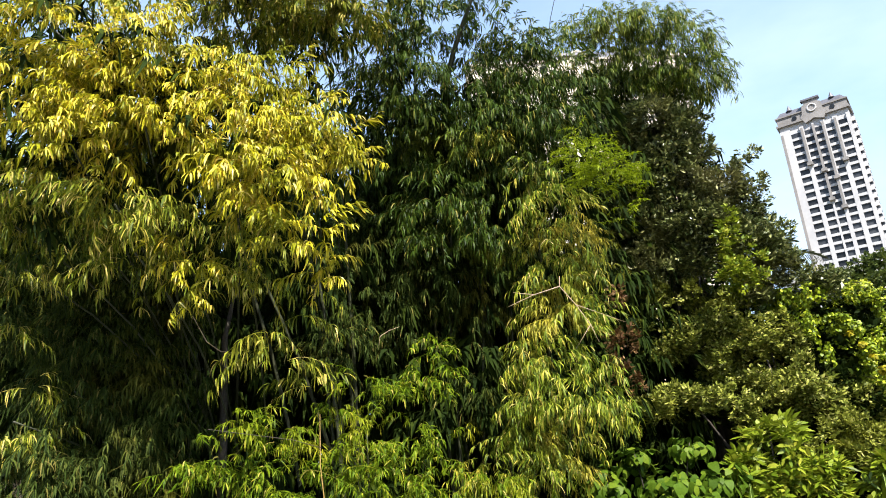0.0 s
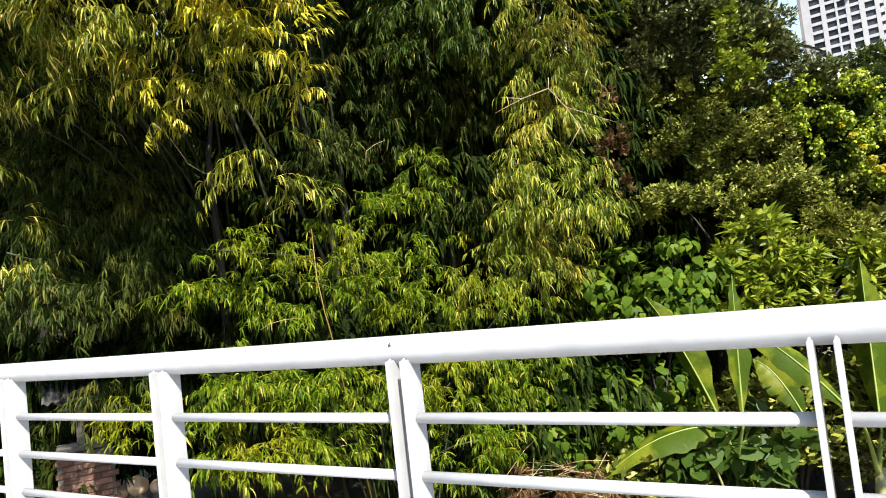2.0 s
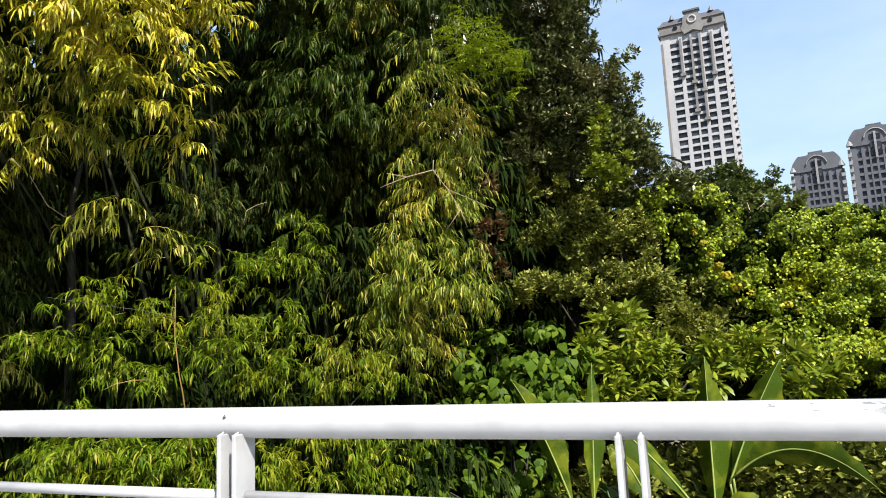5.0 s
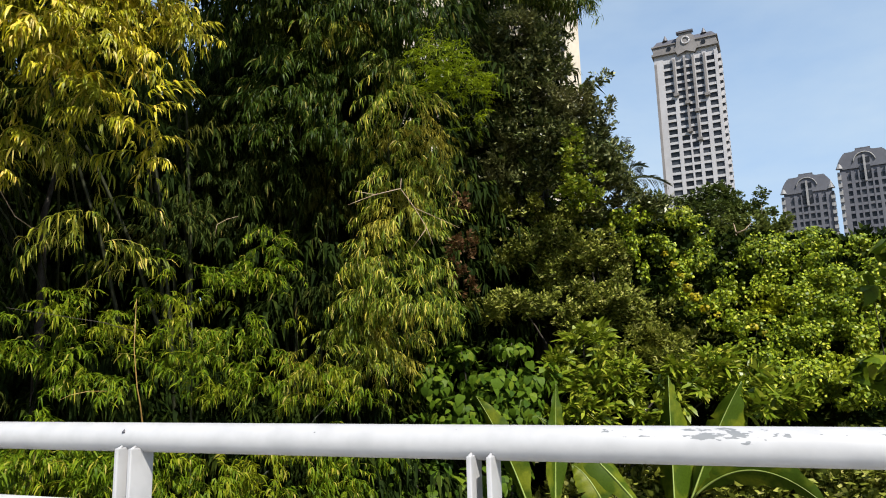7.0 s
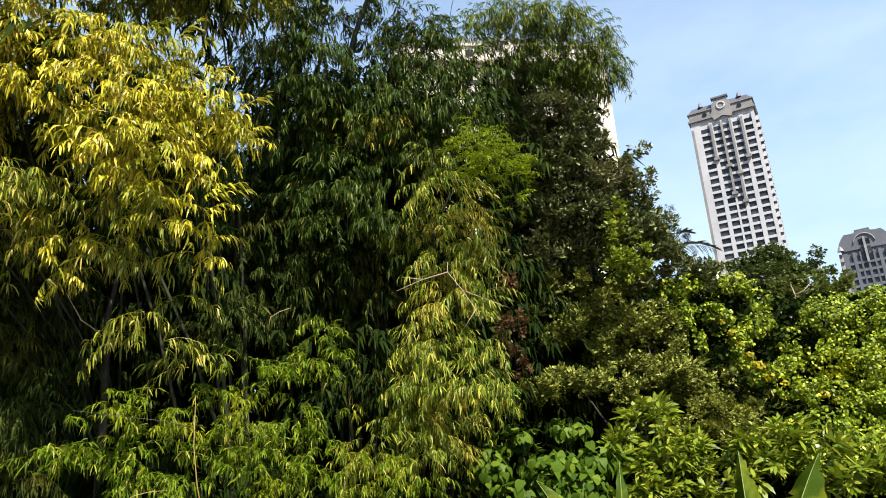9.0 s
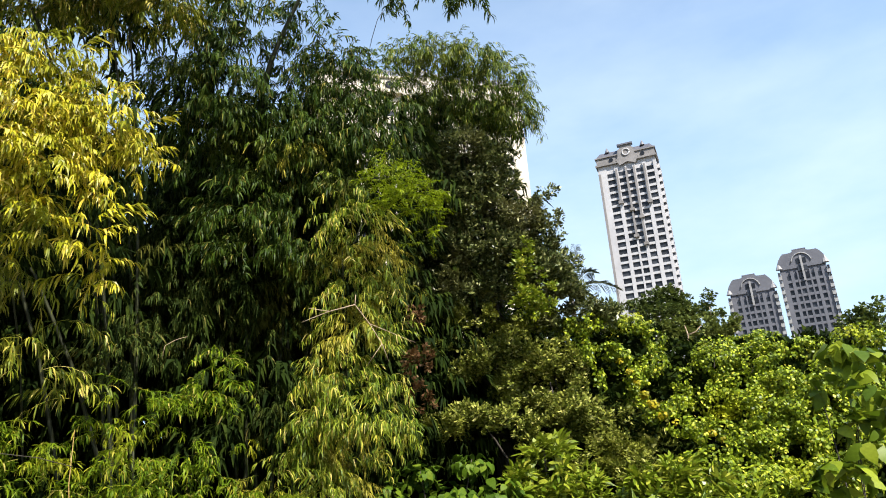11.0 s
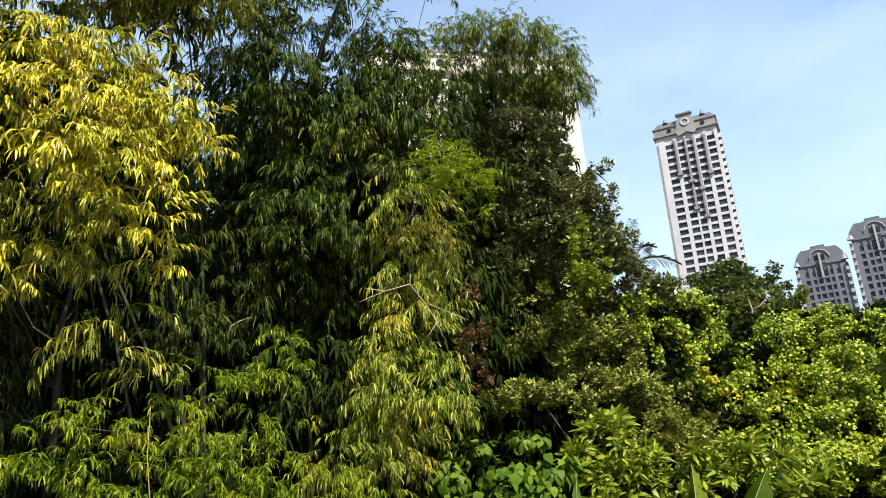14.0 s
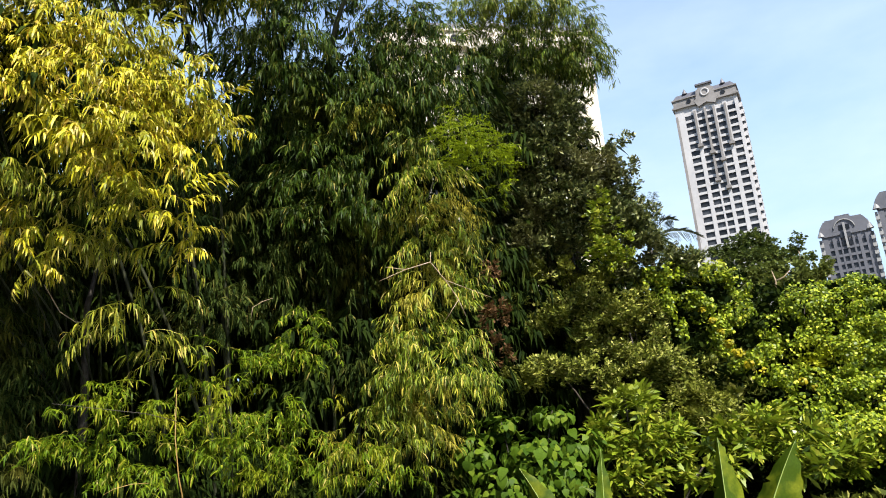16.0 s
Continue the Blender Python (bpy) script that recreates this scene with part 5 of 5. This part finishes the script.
# ---- banana plants ----
def banana_leaf(parent, base, tip, sag, width, face, torn=0.15, fold=0.0, label=""):
    """A blade along the arc from base to tip, pulled up by sag, turned towards face, with tears and a raised midrib."""
    o = Vector(parent.location)
    base, tip = Vector(base), Vector(tip)
    pull = (base + tip) / 2 + Vector((0, 0, sag))
    n = 26
    pts = bend(base, pull, tip, n)
    verts, tris = [], []
    face = Vector(face).normalized()
    for side in (-1, 1):
        first = len(verts)
        for k in range(n):
            t = k / (n - 1)
            d = (pts[min(k + 1, n - 1)] - pts[max(k - 1, 0)]).normalized()
            out = d.cross(face).normalized() * side
            nrm = out.cross(d).normalized() * side
            w = width * 0.5 * (min(1.0, (t / 0.35) ** 1.2) if t < 0.35 else max(0.0, 1 - ((t - 0.35) / 0.65) ** 1.7))
            w *= 1 + 0.05 * math.sin(k * 1.9 + side)
            for f in (0.0, 0.5, 1.0):
                ripple = 0.012 * math.sin(k * 1.3 + f * 2) * f
                verts.append(pts[k] + out * (w * f) + d * (0.25 * w * f) + nrm * ((0.22 + fold) * w * f - 0.35 * w * f * f + ripple) - o)
        for k in range(n - 1):
            a = first + 3 * k
            cut = rng.random() < torn
            for j in (0, 1):
                q = (a + j, a + j + 1, a + j + 4, a + j + 3)
                if cut and j == 1:
                    tris.append((q[0], q[1], q[3]) if side > 0 else (q[0], q[3], q[1]))
                    continue
                q = q if side > 0 else q[::-1]
                tris += [(q[0], q[1], q[2]), (q[0], q[2], q[3])]
    leaf = child("leaf", raw_mesh("leaf", [tuple(v) for v in verts], tris, BANANA_LEAF, True), parent, label)
    v, f = tube([p - o + face * 0.004 for p in pts], [0.013 * (1 - 0.85 * k / (n - 1)) for k in range(n)], 6)
    child("midrib", raw_mesh("midrib", v, f, RIB, True), leaf)
    return leaf


def banana(base, crown_z, leaves, label):
    t = thing("banana_plant", (*base, GROUND), label, "banana plant", "banana plants")
    v, f = tube([(0, 0, -0.1), (0.01, 0, 0.5), (0.02, 0.01, crown_z - GROUND)], [0.11, 0.09, 0.05], 12)
    child("stem", raw_mesh("stem", v, f, STEM, True), t, "fleshy brown-green stem")
    crown = Vector((base[0], base[1], crown_z - 0.1))
    for low, tip, sag, width, face, torn, fold in leaves:
        leaf = banana_leaf(t, low, tip, sag, width, face, torn, fold)
        way = (Vector(low) - crown) * 0.5 + Vector((0, 0, 0.15))
        v, f = tube(bend(crown - t.location, crown + way - t.location, Vector(low) - t.location, 7), [0.03, 0.028, 0.024, 0.02, 0.018, 0.015, 0.012], 7)
        child("stalk", raw_mesh("stalk", v, f, RIB, True), leaf)
    return t


TO_EYE = (0.15, -1, 0.35)
# low end, tip, arch, width, face, tears, fold of each leaf
banana((-1.35, 8.2), -1.15, [((-1.40, 7.90, -0.59), (-2.04, 7.86, 0.85), 0.25, 0.36, (-0.35, -0.9, 0.1), 0.05, -0.5), ((-1.19, 7.92, -0.61), (-1.13, 8.09, 1.00), 0.1, 0.28, (0.65, -0.75, 0.1), 0.04, 0.3),
       ((-1.21, 8.4, -0.78), (-2.70, 7.50, -1.16), 0.5, 0.52, (-0.2, -0.55, 0.85), 0.08, -0.2), ((-0.62, 8.75, -0.8), (-1.13, 8.86, -0.05), 0.3, 0.42, TO_EYE, 0.15, 0.2)], "banana plant with upright green leaves and one arching leaf")
banana((-0.02, 8.55), -1.2, [((-0.10, 8.20, -0.65), (-1.36, 8.01, 0.60), 0.3, 0.32, (0.5, -0.75, 0.45), 0.06, -0.3), ((0.06, 8.57, -0.84), (0.1, 9.01, 1.02), 0.1, 0.44, (-0.15, -1, 0.1), 0.03, -1.1),
       ((0.05, 8.45, -0.95), (0.75, 8.0, -1.0), 0.7, 0.42, TO_EYE, 0.15, -0.2)], "banana plant with one tall folded leaf and a bright slanting one")
banana((0.3, 8.85), -1.1, [((0.24, 8.68, -0.42), (0.93, 8.99, 0.94), 0.15, 0.50, (-0.35, -1, 0.1), 0.10, -0.9), ((0.28, 8.66, -0.35), (1.62, 8.15, -0.36), 0.72, 0.46, (-0.3, -1, -0.35), 0.05, -0.2)],
       "banana plant with broad blotched leaf and one drooping leaf")

# straw caught in the low growth
straw = thing("dry_stalks", (-3.0, 6.85, -0.95), "heap of dry straw-coloured stalks in the undergrowth", "dry stalks")
for k in range(26):
    c = Vector((-3.0 + rng.normal(0, 0.28), 6.85 + rng.normal(0, 0.2), -0.92 + rng.normal(0, 0.1)))
    d = Vector((rng.normal(0, 1), rng.normal(0, 0.5), rng.normal(0, 0.25))).normalized() * rng.uniform(0.2, 0.45)
    stick("stalk", [c - d, c + Vector((0, 0, rng.uniform(0, 0.06))), c + d], [0.003, 0.0035, 0.0015], STRAW, straw, "", 5)
foliage("leaf_litter", [(-3.0, 6.9, -1.05, 0.5, 0.15)], BAMBOO, 90, DRY_LEAF, straw, (0.7, 1.0))


# ---- palm and far trees ----
PALM_FOOT, PALM_TOP = (-1.83, 28.65, GROUND), 8.24


def palm():
    t = thing("palm_tree", PALM_FOOT, "slender palm with grey-green drooping feathery fronds", "palm")
    top = PALM_TOP - GROUND
    v, f = tube([(0, 0, -0.1), (0.1, 0, top * 0.5), (0, 0, top)], [0.16, 0.13, 0.1], 10)
    child("trunk", raw_mesh("trunk", v, f, BARK, True), t)
    # across, rise at the middle; across, rise at the tip; depth
    for ax, az, bx, bz, by in ((0.1, 1.3, 0.45, 2.3, 0.2), (1.0, 0.9, 2.0, 0.1, 0.3), (0.6, 1.1, 1.1, 0.75, -0.6), (-0.9, 0.9, -1.9, 0.0, 0.2), (-0.3, 1.3, -0.9, 1.8, 0.4), (0.5, 0.4, 1.2, -0.8, -0.7), (-0.5, 0.5, -1.3, -0.7, -0.6), (0.1, 0.7, 0.2, 0.1, 1.8), (-0.1, 0.6, -0.3, -0.3, -1.7)):
        pts = bend((0, 0, top), Vector((ax, by * 0.5, top + az)), Vector((bx, by, top + bz)), 18)
        bits = [tube(pts, [0.03 * (1 - 0.8 * i / 17) for i in range(18)], 5)]
        for i in range(3, 18):
            d = (pts[i] - pts[i - 1]).normalized()
            across = d.cross(Vector((0, -1, 0.2))).normalized()
            for side in (-1, 1):
                for m in (0, 0.33, 0.67):
                    way = unit(np.array(across * side * 0.7 + d * 0.8 + Vector((rng.normal(0, 0.1), 0, -0.45 + rng.normal(0, 0.12)))))
                    bits.append(blade(np.array(pts[i] - (pts[i] - pts[i - 1]) * m), way, unit(np.array(d.cross(Vector(way)))), rng.uniform(0.4, 0.6) * math.sin(0.45 + 2.3 * i / 18), 0.07, LANCE_SHAPE, 0.25))
        v, f = join(bits)
        child("frond", raw_mesh("frond", v, f, PALM_LEAF), t)


palm()
for n, blobs, base in ((0, FARTREE, (1.8, 61.5)), (1, FARTREE2, (5.2, 51.5)), (2, FARTREE3, (10.8, 35.5)), (3, FARTREE4, (6.6, 57.0))):
    far = shrub("far_tree", base, blobs, FAR_KIND, (FAR_LEAF, FAR_LIGHT, FAR_LEAF, FAR_LEAF)[n], 14.0 if n != 2 else 18.0, ("round-crowned green tree below the tower", "lighter green tree with pale bare limbs", "dark green tree at the edge of the vines", "slim pointed green tree")[n], "tree", 0.25, (0.45, 0.75) if n != 2 else (0.35, 0.55), 0.3, PALE_WOOD, gap=-0.25, grain=0.7)
    if n == 1:
        stick("bare_limb", [(3.81, 45.41, 8.20), (3.91, 45.32, 8.76), (3.79, 45.21, 9.41)], [0.06, 0.045, 0.015], TWIG_WOOD, far, "pale bare limb")
        stick("bare_limb", [(3.91, 45.32, 8.76), (4.38, 45.25, 8.90), (4.78, 45.15, 9.27)], [0.045, 0.035, 0.015], TWIG_WOOD, far, "pale bare limb")


# ---- towers ----
def plain_box(name, c, size, mat, parent, label=""):
    bm = bmesh.new()
    box(bm, c, size)
    return part(name, bm, mat, parent, label)


def tower(name, corner, turn, width, depth, top, storey, rows, columns, wall, trim, label, win_h, gable, side_bays=True, arch=False):
    """A high block: recessed windows between piers and spandrels, cornice, roof and a shaped gable. corner: front left foot."""
    t = thing(name, (*corner, GROUND), label, "tower block", "tower blocks")
    t.rotation_euler = (0, 0, radians(turn))
    h = top - GROUND
    plain_box("body", (width / 2, depth / 2 + 0.5, h / 2), (width, depth, h), wall, t)
    low = h - rows * storey - 4
    edges = [0.0] + [e for c in columns for e in c] + [width]
    for k in range(0, len(edges), 2):
        a, b = edges[k], edges[k + 1]
        if b - a > 0.3:
            plain_box("pier", ((a + b) / 2, 0.1, (h - 2) / 2), (b - a, 0.7, h - 2), wall, t)
    wm = {}
    for a, b in columns:
        bm = bmesh.new()
        box(bm, (0, 0, 0), (b - a, 0.16, win_h))
        me = bpy.data.meshes.new("window")
        bm.to_mesh(me)
        bm.free()
        me.materials.append(WINDOW)
        bm = bmesh.new()
        box(bm, (0, 0, 0), (b - a, 0.7, storey - win_h))
        sm = bpy.data.meshes.new("spandrel")
        bm.to_mesh(sm)
        bm.free()
        sm.materials.append(wall)
        for r in range(rows):
            z = h - 4 - r * storey
            w = child("window", me, t)
            w.location = ((a + b) / 2, 0.42, z - win_h / 2)
            g = child("spandrel", sm, t)
            g.location = ((a + b) / 2, 0.2, z - win_h - (storey - win_h) / 2)
    if side_bays:
        bm = bmesh.new()
        box(bm, (0, 0, 0), (1.4, 3.2, storey * 0.5))
        box(bm, (0.3, 0, storey * 0.3), (0.9, 2.4, storey * 0.2))
        bay = bpy.data.meshes.new("bay")
        bm.to_mesh(bay)
        bm.free()
        # arched towers: bays in the lighter trim, their lit look put into colour
        bay.materials.append(trim if arch else wall)
        bm = bmesh.new()
        box(bm, (0, 0, 0), (0.9, 2.2, storey * 0.5))
        pane = bpy.data.meshes.new("bay_window")
        bm.to_mesh(pane)
        bm.free()
        pane.materials.append(WINDOW)
        for r in range(rows):
            for y in ((3.4, 9.5) if not arch else (2.0,)):
                for x in ((width + 0.5,) if not arch else (width + 0.4, -0.4)):
                    b = child("bay", bay, t)
                    b.location = (x, y if not arch else 0.6, h - 4.5 - r * storey)
                    p = child("bay_window", pane, b)
                    p.location = (0.15 if x > 0 else -0.15, -0.6 if arch else 0, storey * 0.5)
    # crown
    if arch:
        bm = bmesh.new()
        prof = ((0, -1), (1, -1), (1, 3.0), (0.95, 4.4), (0.90, 5.6), (0.68, 6.2), (0.62, 6.9), (0.38, 6.9), (0.32, 6.2), (0.10, 5.6), (0.05, 4.4), (0, 3.0))
        f = bm.faces.new([bm.verts.new((x * width, -0.2, h + z)) for x, z in prof])
        e = bmesh.ops.extrude_face_region(bm, geom=[f])
        bmesh.ops.translate(bm, verts=[v for v in e["geom"] if isinstance(v, bmesh.types.BMVert)], vec=(0, depth, 0))
        bmesh.ops.recalc_face_normals(bm, faces=bm.faces)
        part("crown", bm, wall, t)
        bm = bmesh.new()
        box(bm, (width / 2, depth / 2 + 0.6, h + 5.9), (width * 0.76, depth, 0.7))
        box(bm, (width * 0.5, depth / 2, h + 7.1), (width * 0.3, depth + 0.4, 0.5))
        part("roof", bm, ROOF, t, "dark flat roof")
        for r, q in ((0.22, 0.4),):
            arc = [(width / 2 + width * r * math.cos(a), -0.5, h + 1.0 + width * r * 1.1 * math.sin(a)) for a in np.linspace(0.15, math.pi - 0.15, 17)]
            v, f = tube(arc, [q * 0.6] * 17, 6)
            child("arch_band", raw_mesh("arch_band", v, f, trim), t)
        for x in (0.5,):
            plain_box("column", (width * x, -0.6, h - 1.5), (0.8, 0.8, 11.0), trim, t)
        for x in (0.435, 0.565):
            for k in range(3):
                plain_box("window", (width * x, -0.32, h + 2.0 - 3.4 * k), (1.5, 0.2, 2.2), WINDOW, t)
        for x in (0.0, 1.0):
            bm = bmesh.new()
            bmesh.ops.create_cone(bm, cap_ends=True, segments=8, radius1=1.5, radius2=0.1, depth=3.4, matrix=Matrix.Translation((x * width, 0.4, h + 1.2)))
            part("turret", bm, trim, t)
        return t
    bm = bmesh.new()
    box(bm, (width / 2, depth / 2, h + 0.4), (width + 1.6, depth + 1.6, 0.8))
    box(bm, (width / 2, depth / 2, h + 2.3), (width + 0.4, depth, 3.2))
    box(bm, (width / 2, depth / 2, h + 4.1), (width + 1.4, depth + 1.0, 0.5))
    part("cornice", bm, trim, t, "stone cornice")
    bm = bmesh.new()
    r = bmesh.ops.create_cube(bm, size=1, matrix=Matrix.LocRotScale((width / 2, depth / 2, h + 5.6), None, (width + 0.6, depth, 2.6)))
    for v in r["verts"]:
        if v.co.z > h + 5.6:
            v.co.x = width / 2 + (v.co.x - width / 2) * 0.86
            v.co.y = depth / 2 + (v.co.y - depth / 2) * 0.8
    part("roof", bm, ROOF, t, "dark mansard roof")
    cx, gw, gh = gable
    outline = ((-0.7, 0), (0, 0.14), (0.7, 0), (1, 0.3), (0.8, 0.42), (0.72, 0.8), (0.5, 0.86), (0.6, 1), (-0.6, 1), (-0.5, 0.86), (-0.72, 0.8), (-0.8, 0.42), (-1, 0.3))
    bm = bmesh.new()
    f = bm.faces.new([bm.verts.new((cx + x * gw / 2, -0.9, h - 1.5 + z * gh)) for x, z in outline])
    e = bmesh.ops.extrude_face_region(bm, geom=[f])
    bmesh.ops.translate(bm, verts=[v for v in e["geom"] if isinstance(v, bmesh.types.BMVert)], vec=(0, 1.6, 0))
    bmesh.ops.recalc_face_normals(bm, faces=bm.faces)
    g = part("gable", bm, trim, t, "shaped stone gable")
    v, f = tube([(cx + 1.5 * math.cos(a), -1.0, h + 4.2 + 1.5 * math.sin(a)) for a in np.linspace(0, 2 * math.pi, 17)], [0.35] * 17, 6)
    child("emblem", raw_mesh("emblem", v, f, wall), g)
    plain_box("cap", (cx, -0.3, h - 1.2 + gh), (gw * 0.7, 2.4, 0.7), ROOF, g)
    for x in (cx - gw * 0.72, cx + gw * 0.72):
        bm = bmesh.new()
        bmesh.ops.create_cone(bm, cap_ends=True, segments=16, radius1=0.9, radius2=0.9, depth=0.3, matrix=Matrix.Translation((x, -0.15, h + 2.2)) @ Matrix.Rotation(radians(90), 4, "X"))
        part("round_window", bm, WINDOW, t)
    for x in (width * 0.2, width * 0.82):
        bm = bmesh.new()
        bmesh.ops.create_cone(bm, cap_ends=True, segments=8, radius1=1.2, radius2=0.15, depth=2.4, matrix=Matrix.Translation((x, 1.5, h + 7.8)))
        part("finial", bm, ROOF, t)
    return t


main = tower("pale_tower", (-2.5, 281.5), -7, 24.6, 17.0, 125.6, 3.2, 26, [(3.6, 7.0), (8.5, 11.5), (12.2, 14.7), (16.0, 18.8), (20.4, 23.4)], TOWER_WALL, TOWER_TRIM, "tall pale apartment tower with stone gable and dark windows", 2.15, (13.0, 9.4, 9.2))
for x, z0, z1 in ((7.8, 107, 122.6), (11.9, 103, 122.6), (15.3, 99, 122.6), (19.6, 105, 122.6), (11.9, 91, 101), (15.3, 87, 97)):
    bm = bmesh.new()
    box(bm, (x, -0.7, (z0 + z1) / 2 - GROUND), (0.8, 1.0, z1 - z0))
    box(bm, (x, -0.9, z0 - GROUND), (2.0, 1.5, 1.2))
    part("bracket", bm, TOWER_TRIM, main, "stone bracket column")
plain_box("corner_strip", (0.5, 0.0, (122 - GROUND) / 2), (1.0, 1.3, 122 - GROUND), TOWER_TRIM, main)
tower("grey_tower", (67.2, 313.4), -13, 18.0, 14.0, 77.3, 3.2, 19, [(2.2, 3.8), (5.0, 6.3), (6.9, 8.6), (9.4, 11.1), (11.7, 13.0), (14.2, 15.8)], TOWER_SHADED, TOWER_MID, "grey apartment tower with an arched stone crown", 2.1, (8.3, 10.6, 8.0), True, True)
tower("grey_tower", (46.0, 318.7), -13, 18.0, 14.0, 70.0, 3.2, 17, [(2.2, 3.8), (5.0, 6.3), (6.9, 8.6), (9.4, 11.1), (11.7, 13.0), (14.2, 15.8)], TOWER_SHADED, TOWER_MID, "grey apartment tower with an arched stone crown, the shorter one", 2.1, (8.3, 10.6, 8.0), True, True)
tower("cream_tower", (-55.3, 112.0), 31, 46.0, 14.0, 80.0, 3.1, 24, [(3, 6), (9, 12), (15, 18), (21, 24), (27, 30), (33, 36), (39.5, 43)], CREAM, CREAM, "cream apartment block glimpsed behind the bamboo", 1.6, (23.0, 10.0, 6.0), False)
white = thing("white_house", (-3.3, 117.0, GROUND), "white low building behind the palm", "building")
plain_box("wall", (0, 3, 14.4), (4.6, 6, 28.8), TOWER_WALL, white)
for k in range(8):
    plain_box("window", (-1.5 + 1.0 * (k % 4), -0.02, 26.5 - 3.0 * (k // 4)), (0.6, 0.1, 1.5), WINDOW, white)
plain_box("roof", (0, 3, 29.0), (5.0, 6.6, 0.4), TOWER_MID, white)


# ---- shelter among the bamboo ----
def corrugated(w, d, pitch, waves, amp):
    """A sheet with thickness, waved across its width."""
    n = waves * 6
    verts, tris = [], []
    for face in (0, 1):
        for i in range(n + 1):
            z = amp * math.sin(2 * math.pi * i / 6) - 0.004 * face
            for y in (0, d):
                verts.append((w * (i / n - 0.5), y, z + y * pitch))
    m = 2 * (n + 1)
    for i in range(n):
        a = 2 * i
        tris += [(a, a + 2, a + 3), (a, a + 3, a + 1), (m + a, m + a + 3, m + a + 2), (m + a, m + a + 1, m + a + 3)]
        tris += [(a, m + a, m + a + 2), (a, m + a + 2, a + 2), (a + 1, m + a + 3, m + a + 1), (a + 1, a + 3, m + a + 3)]
    return verts, tris


def shelter():
    t = thing("roofed_shelter", (-8.6, 5.1, -0.24), "small weathered shelter with corrugated roof on a brick base", "shelter")
    t.rotation_euler = (0, 0, radians(60))
    v, f = corrugated(0.78, 0.6, 0.32, 9, 0.018)
    r = child("roof", raw_mesh("roof", v, f, TIN, True), t, "grey corrugated roof")
    r.location = (0, -0.3, 0.58)
    for name, c, s in (("post", (0, 0, 0.33), (0.09, 0.09, 0.66)), ("beam", (0, 0, 0.62), (0.66, 0.07, 0.07)), ("ledge", (0, 0, -0.03), (0.55, 0.4, 0.06))):
        bm = bmesh.new()
        box(bm, c, s, 0, 0.008)
        part(name, bm, OLD_WOOD if name != "ledge" else MORTAR, t)
    for side in (-1, 1):
        v, f = tube([(0, -0.02, 0.3), (side * 0.26, -0.02, 0.6)], [0.025, 0.025], 6)
        child("brace", raw_mesh("brace", v, f, OLD_WOOD), t)
    base = thing("brick_pillar", (-8.45, 5.05, GROUND), "old red brick pillar carrying a small shelter", "pillar")
    base.rotation_euler = (0, 0, radians(60))
    plain_box("core", (0, 0, 0.94), (0.62, 0.42, 1.88), MORTAR, base)
    bm = bmesh.new()
    box(bm, (0, 0, 0), (0.19, 0.05, 0.062), 0, 0.005)
    brick = bpy.data.meshes.new("brick")
    bm.to_mesh(brick)
    bm.free()
    brick.materials.append(BRICK)
    for r in range(25):
        for k in range(3):
            b = child("brick", brick, base)
            b.location = ((k - 1) * 0.205 + (0.05 if r % 2 else -0.03), -0.205 + rng.normal(0, 0.003), 0.04 + r * 0.074)


shelter()
sheet = thing("blue_sheet", (-7.75, 5.3, -0.95), "pale blue corrugated sheet standing among weeds", "metal sheet")
v, f = corrugated(0.7, 1.2, 0.0, 9, 0.014)
ob = child("panel", raw_mesh("panel", v, f, BLUE_TIN, True), sheet)
ob.rotation_euler, ob.location = (radians(90), 0, radians(60)), (0, 0, -1.25)
for k, (x, y, z, r) in enumerate(((-8.05, 5.45, -0.85, 0.12), (-7.9, 5.65, -0.9, 0.10), (-8.2, 5.3, -0.9, 0.09))):
    rock = thing("pale_stone", (x, y, z), "pale orange sandstone lump beside the brick pillar", "stone", "stones by the pillar")
    bm = bmesh.new()
    bmesh.ops.create_icosphere(bm, subdivisions=3, radius=r)
    for q in bm.verts:
        q.co *= 1 + 0.35 * noise.noise(q.co * 9 + Vector((k * 3, 0, 0)))
    part("lump", bm, CLAY, rock, smooth=True)
    bm = bmesh.new()
    box(bm, (0, 0, (GROUND - z - r * 0.6) / 2 - 0.02), (r * 1.3, r * 1.3, -(GROUND - z) - r * 0.5), 20, 0.02)
    part("footing", bm, MORTAR, rock)
house = thing("old_house", (-11.66, 6.64, GROUND), "small weathered orange-cream hut with tin roof behind the bamboo", "outbuilding")
house.rotation_euler = (0, 0, radians(52))
plain_box("wall", (0, 0.5, 1.92), (1.3, 1.0, 3.84), CLAY, house)
v, f = corrugated(1.6, 1.4, 0.15, 9, 0.03)
ob = child("roof", raw_mesh("roof", v, f, TIN, True), house)
ob.location = (0, -0.2, 3.86)
plain_box("window", (-0.2, -0.02, 2.2), (0.5, 0.08, 0.6), WINDOW, house)
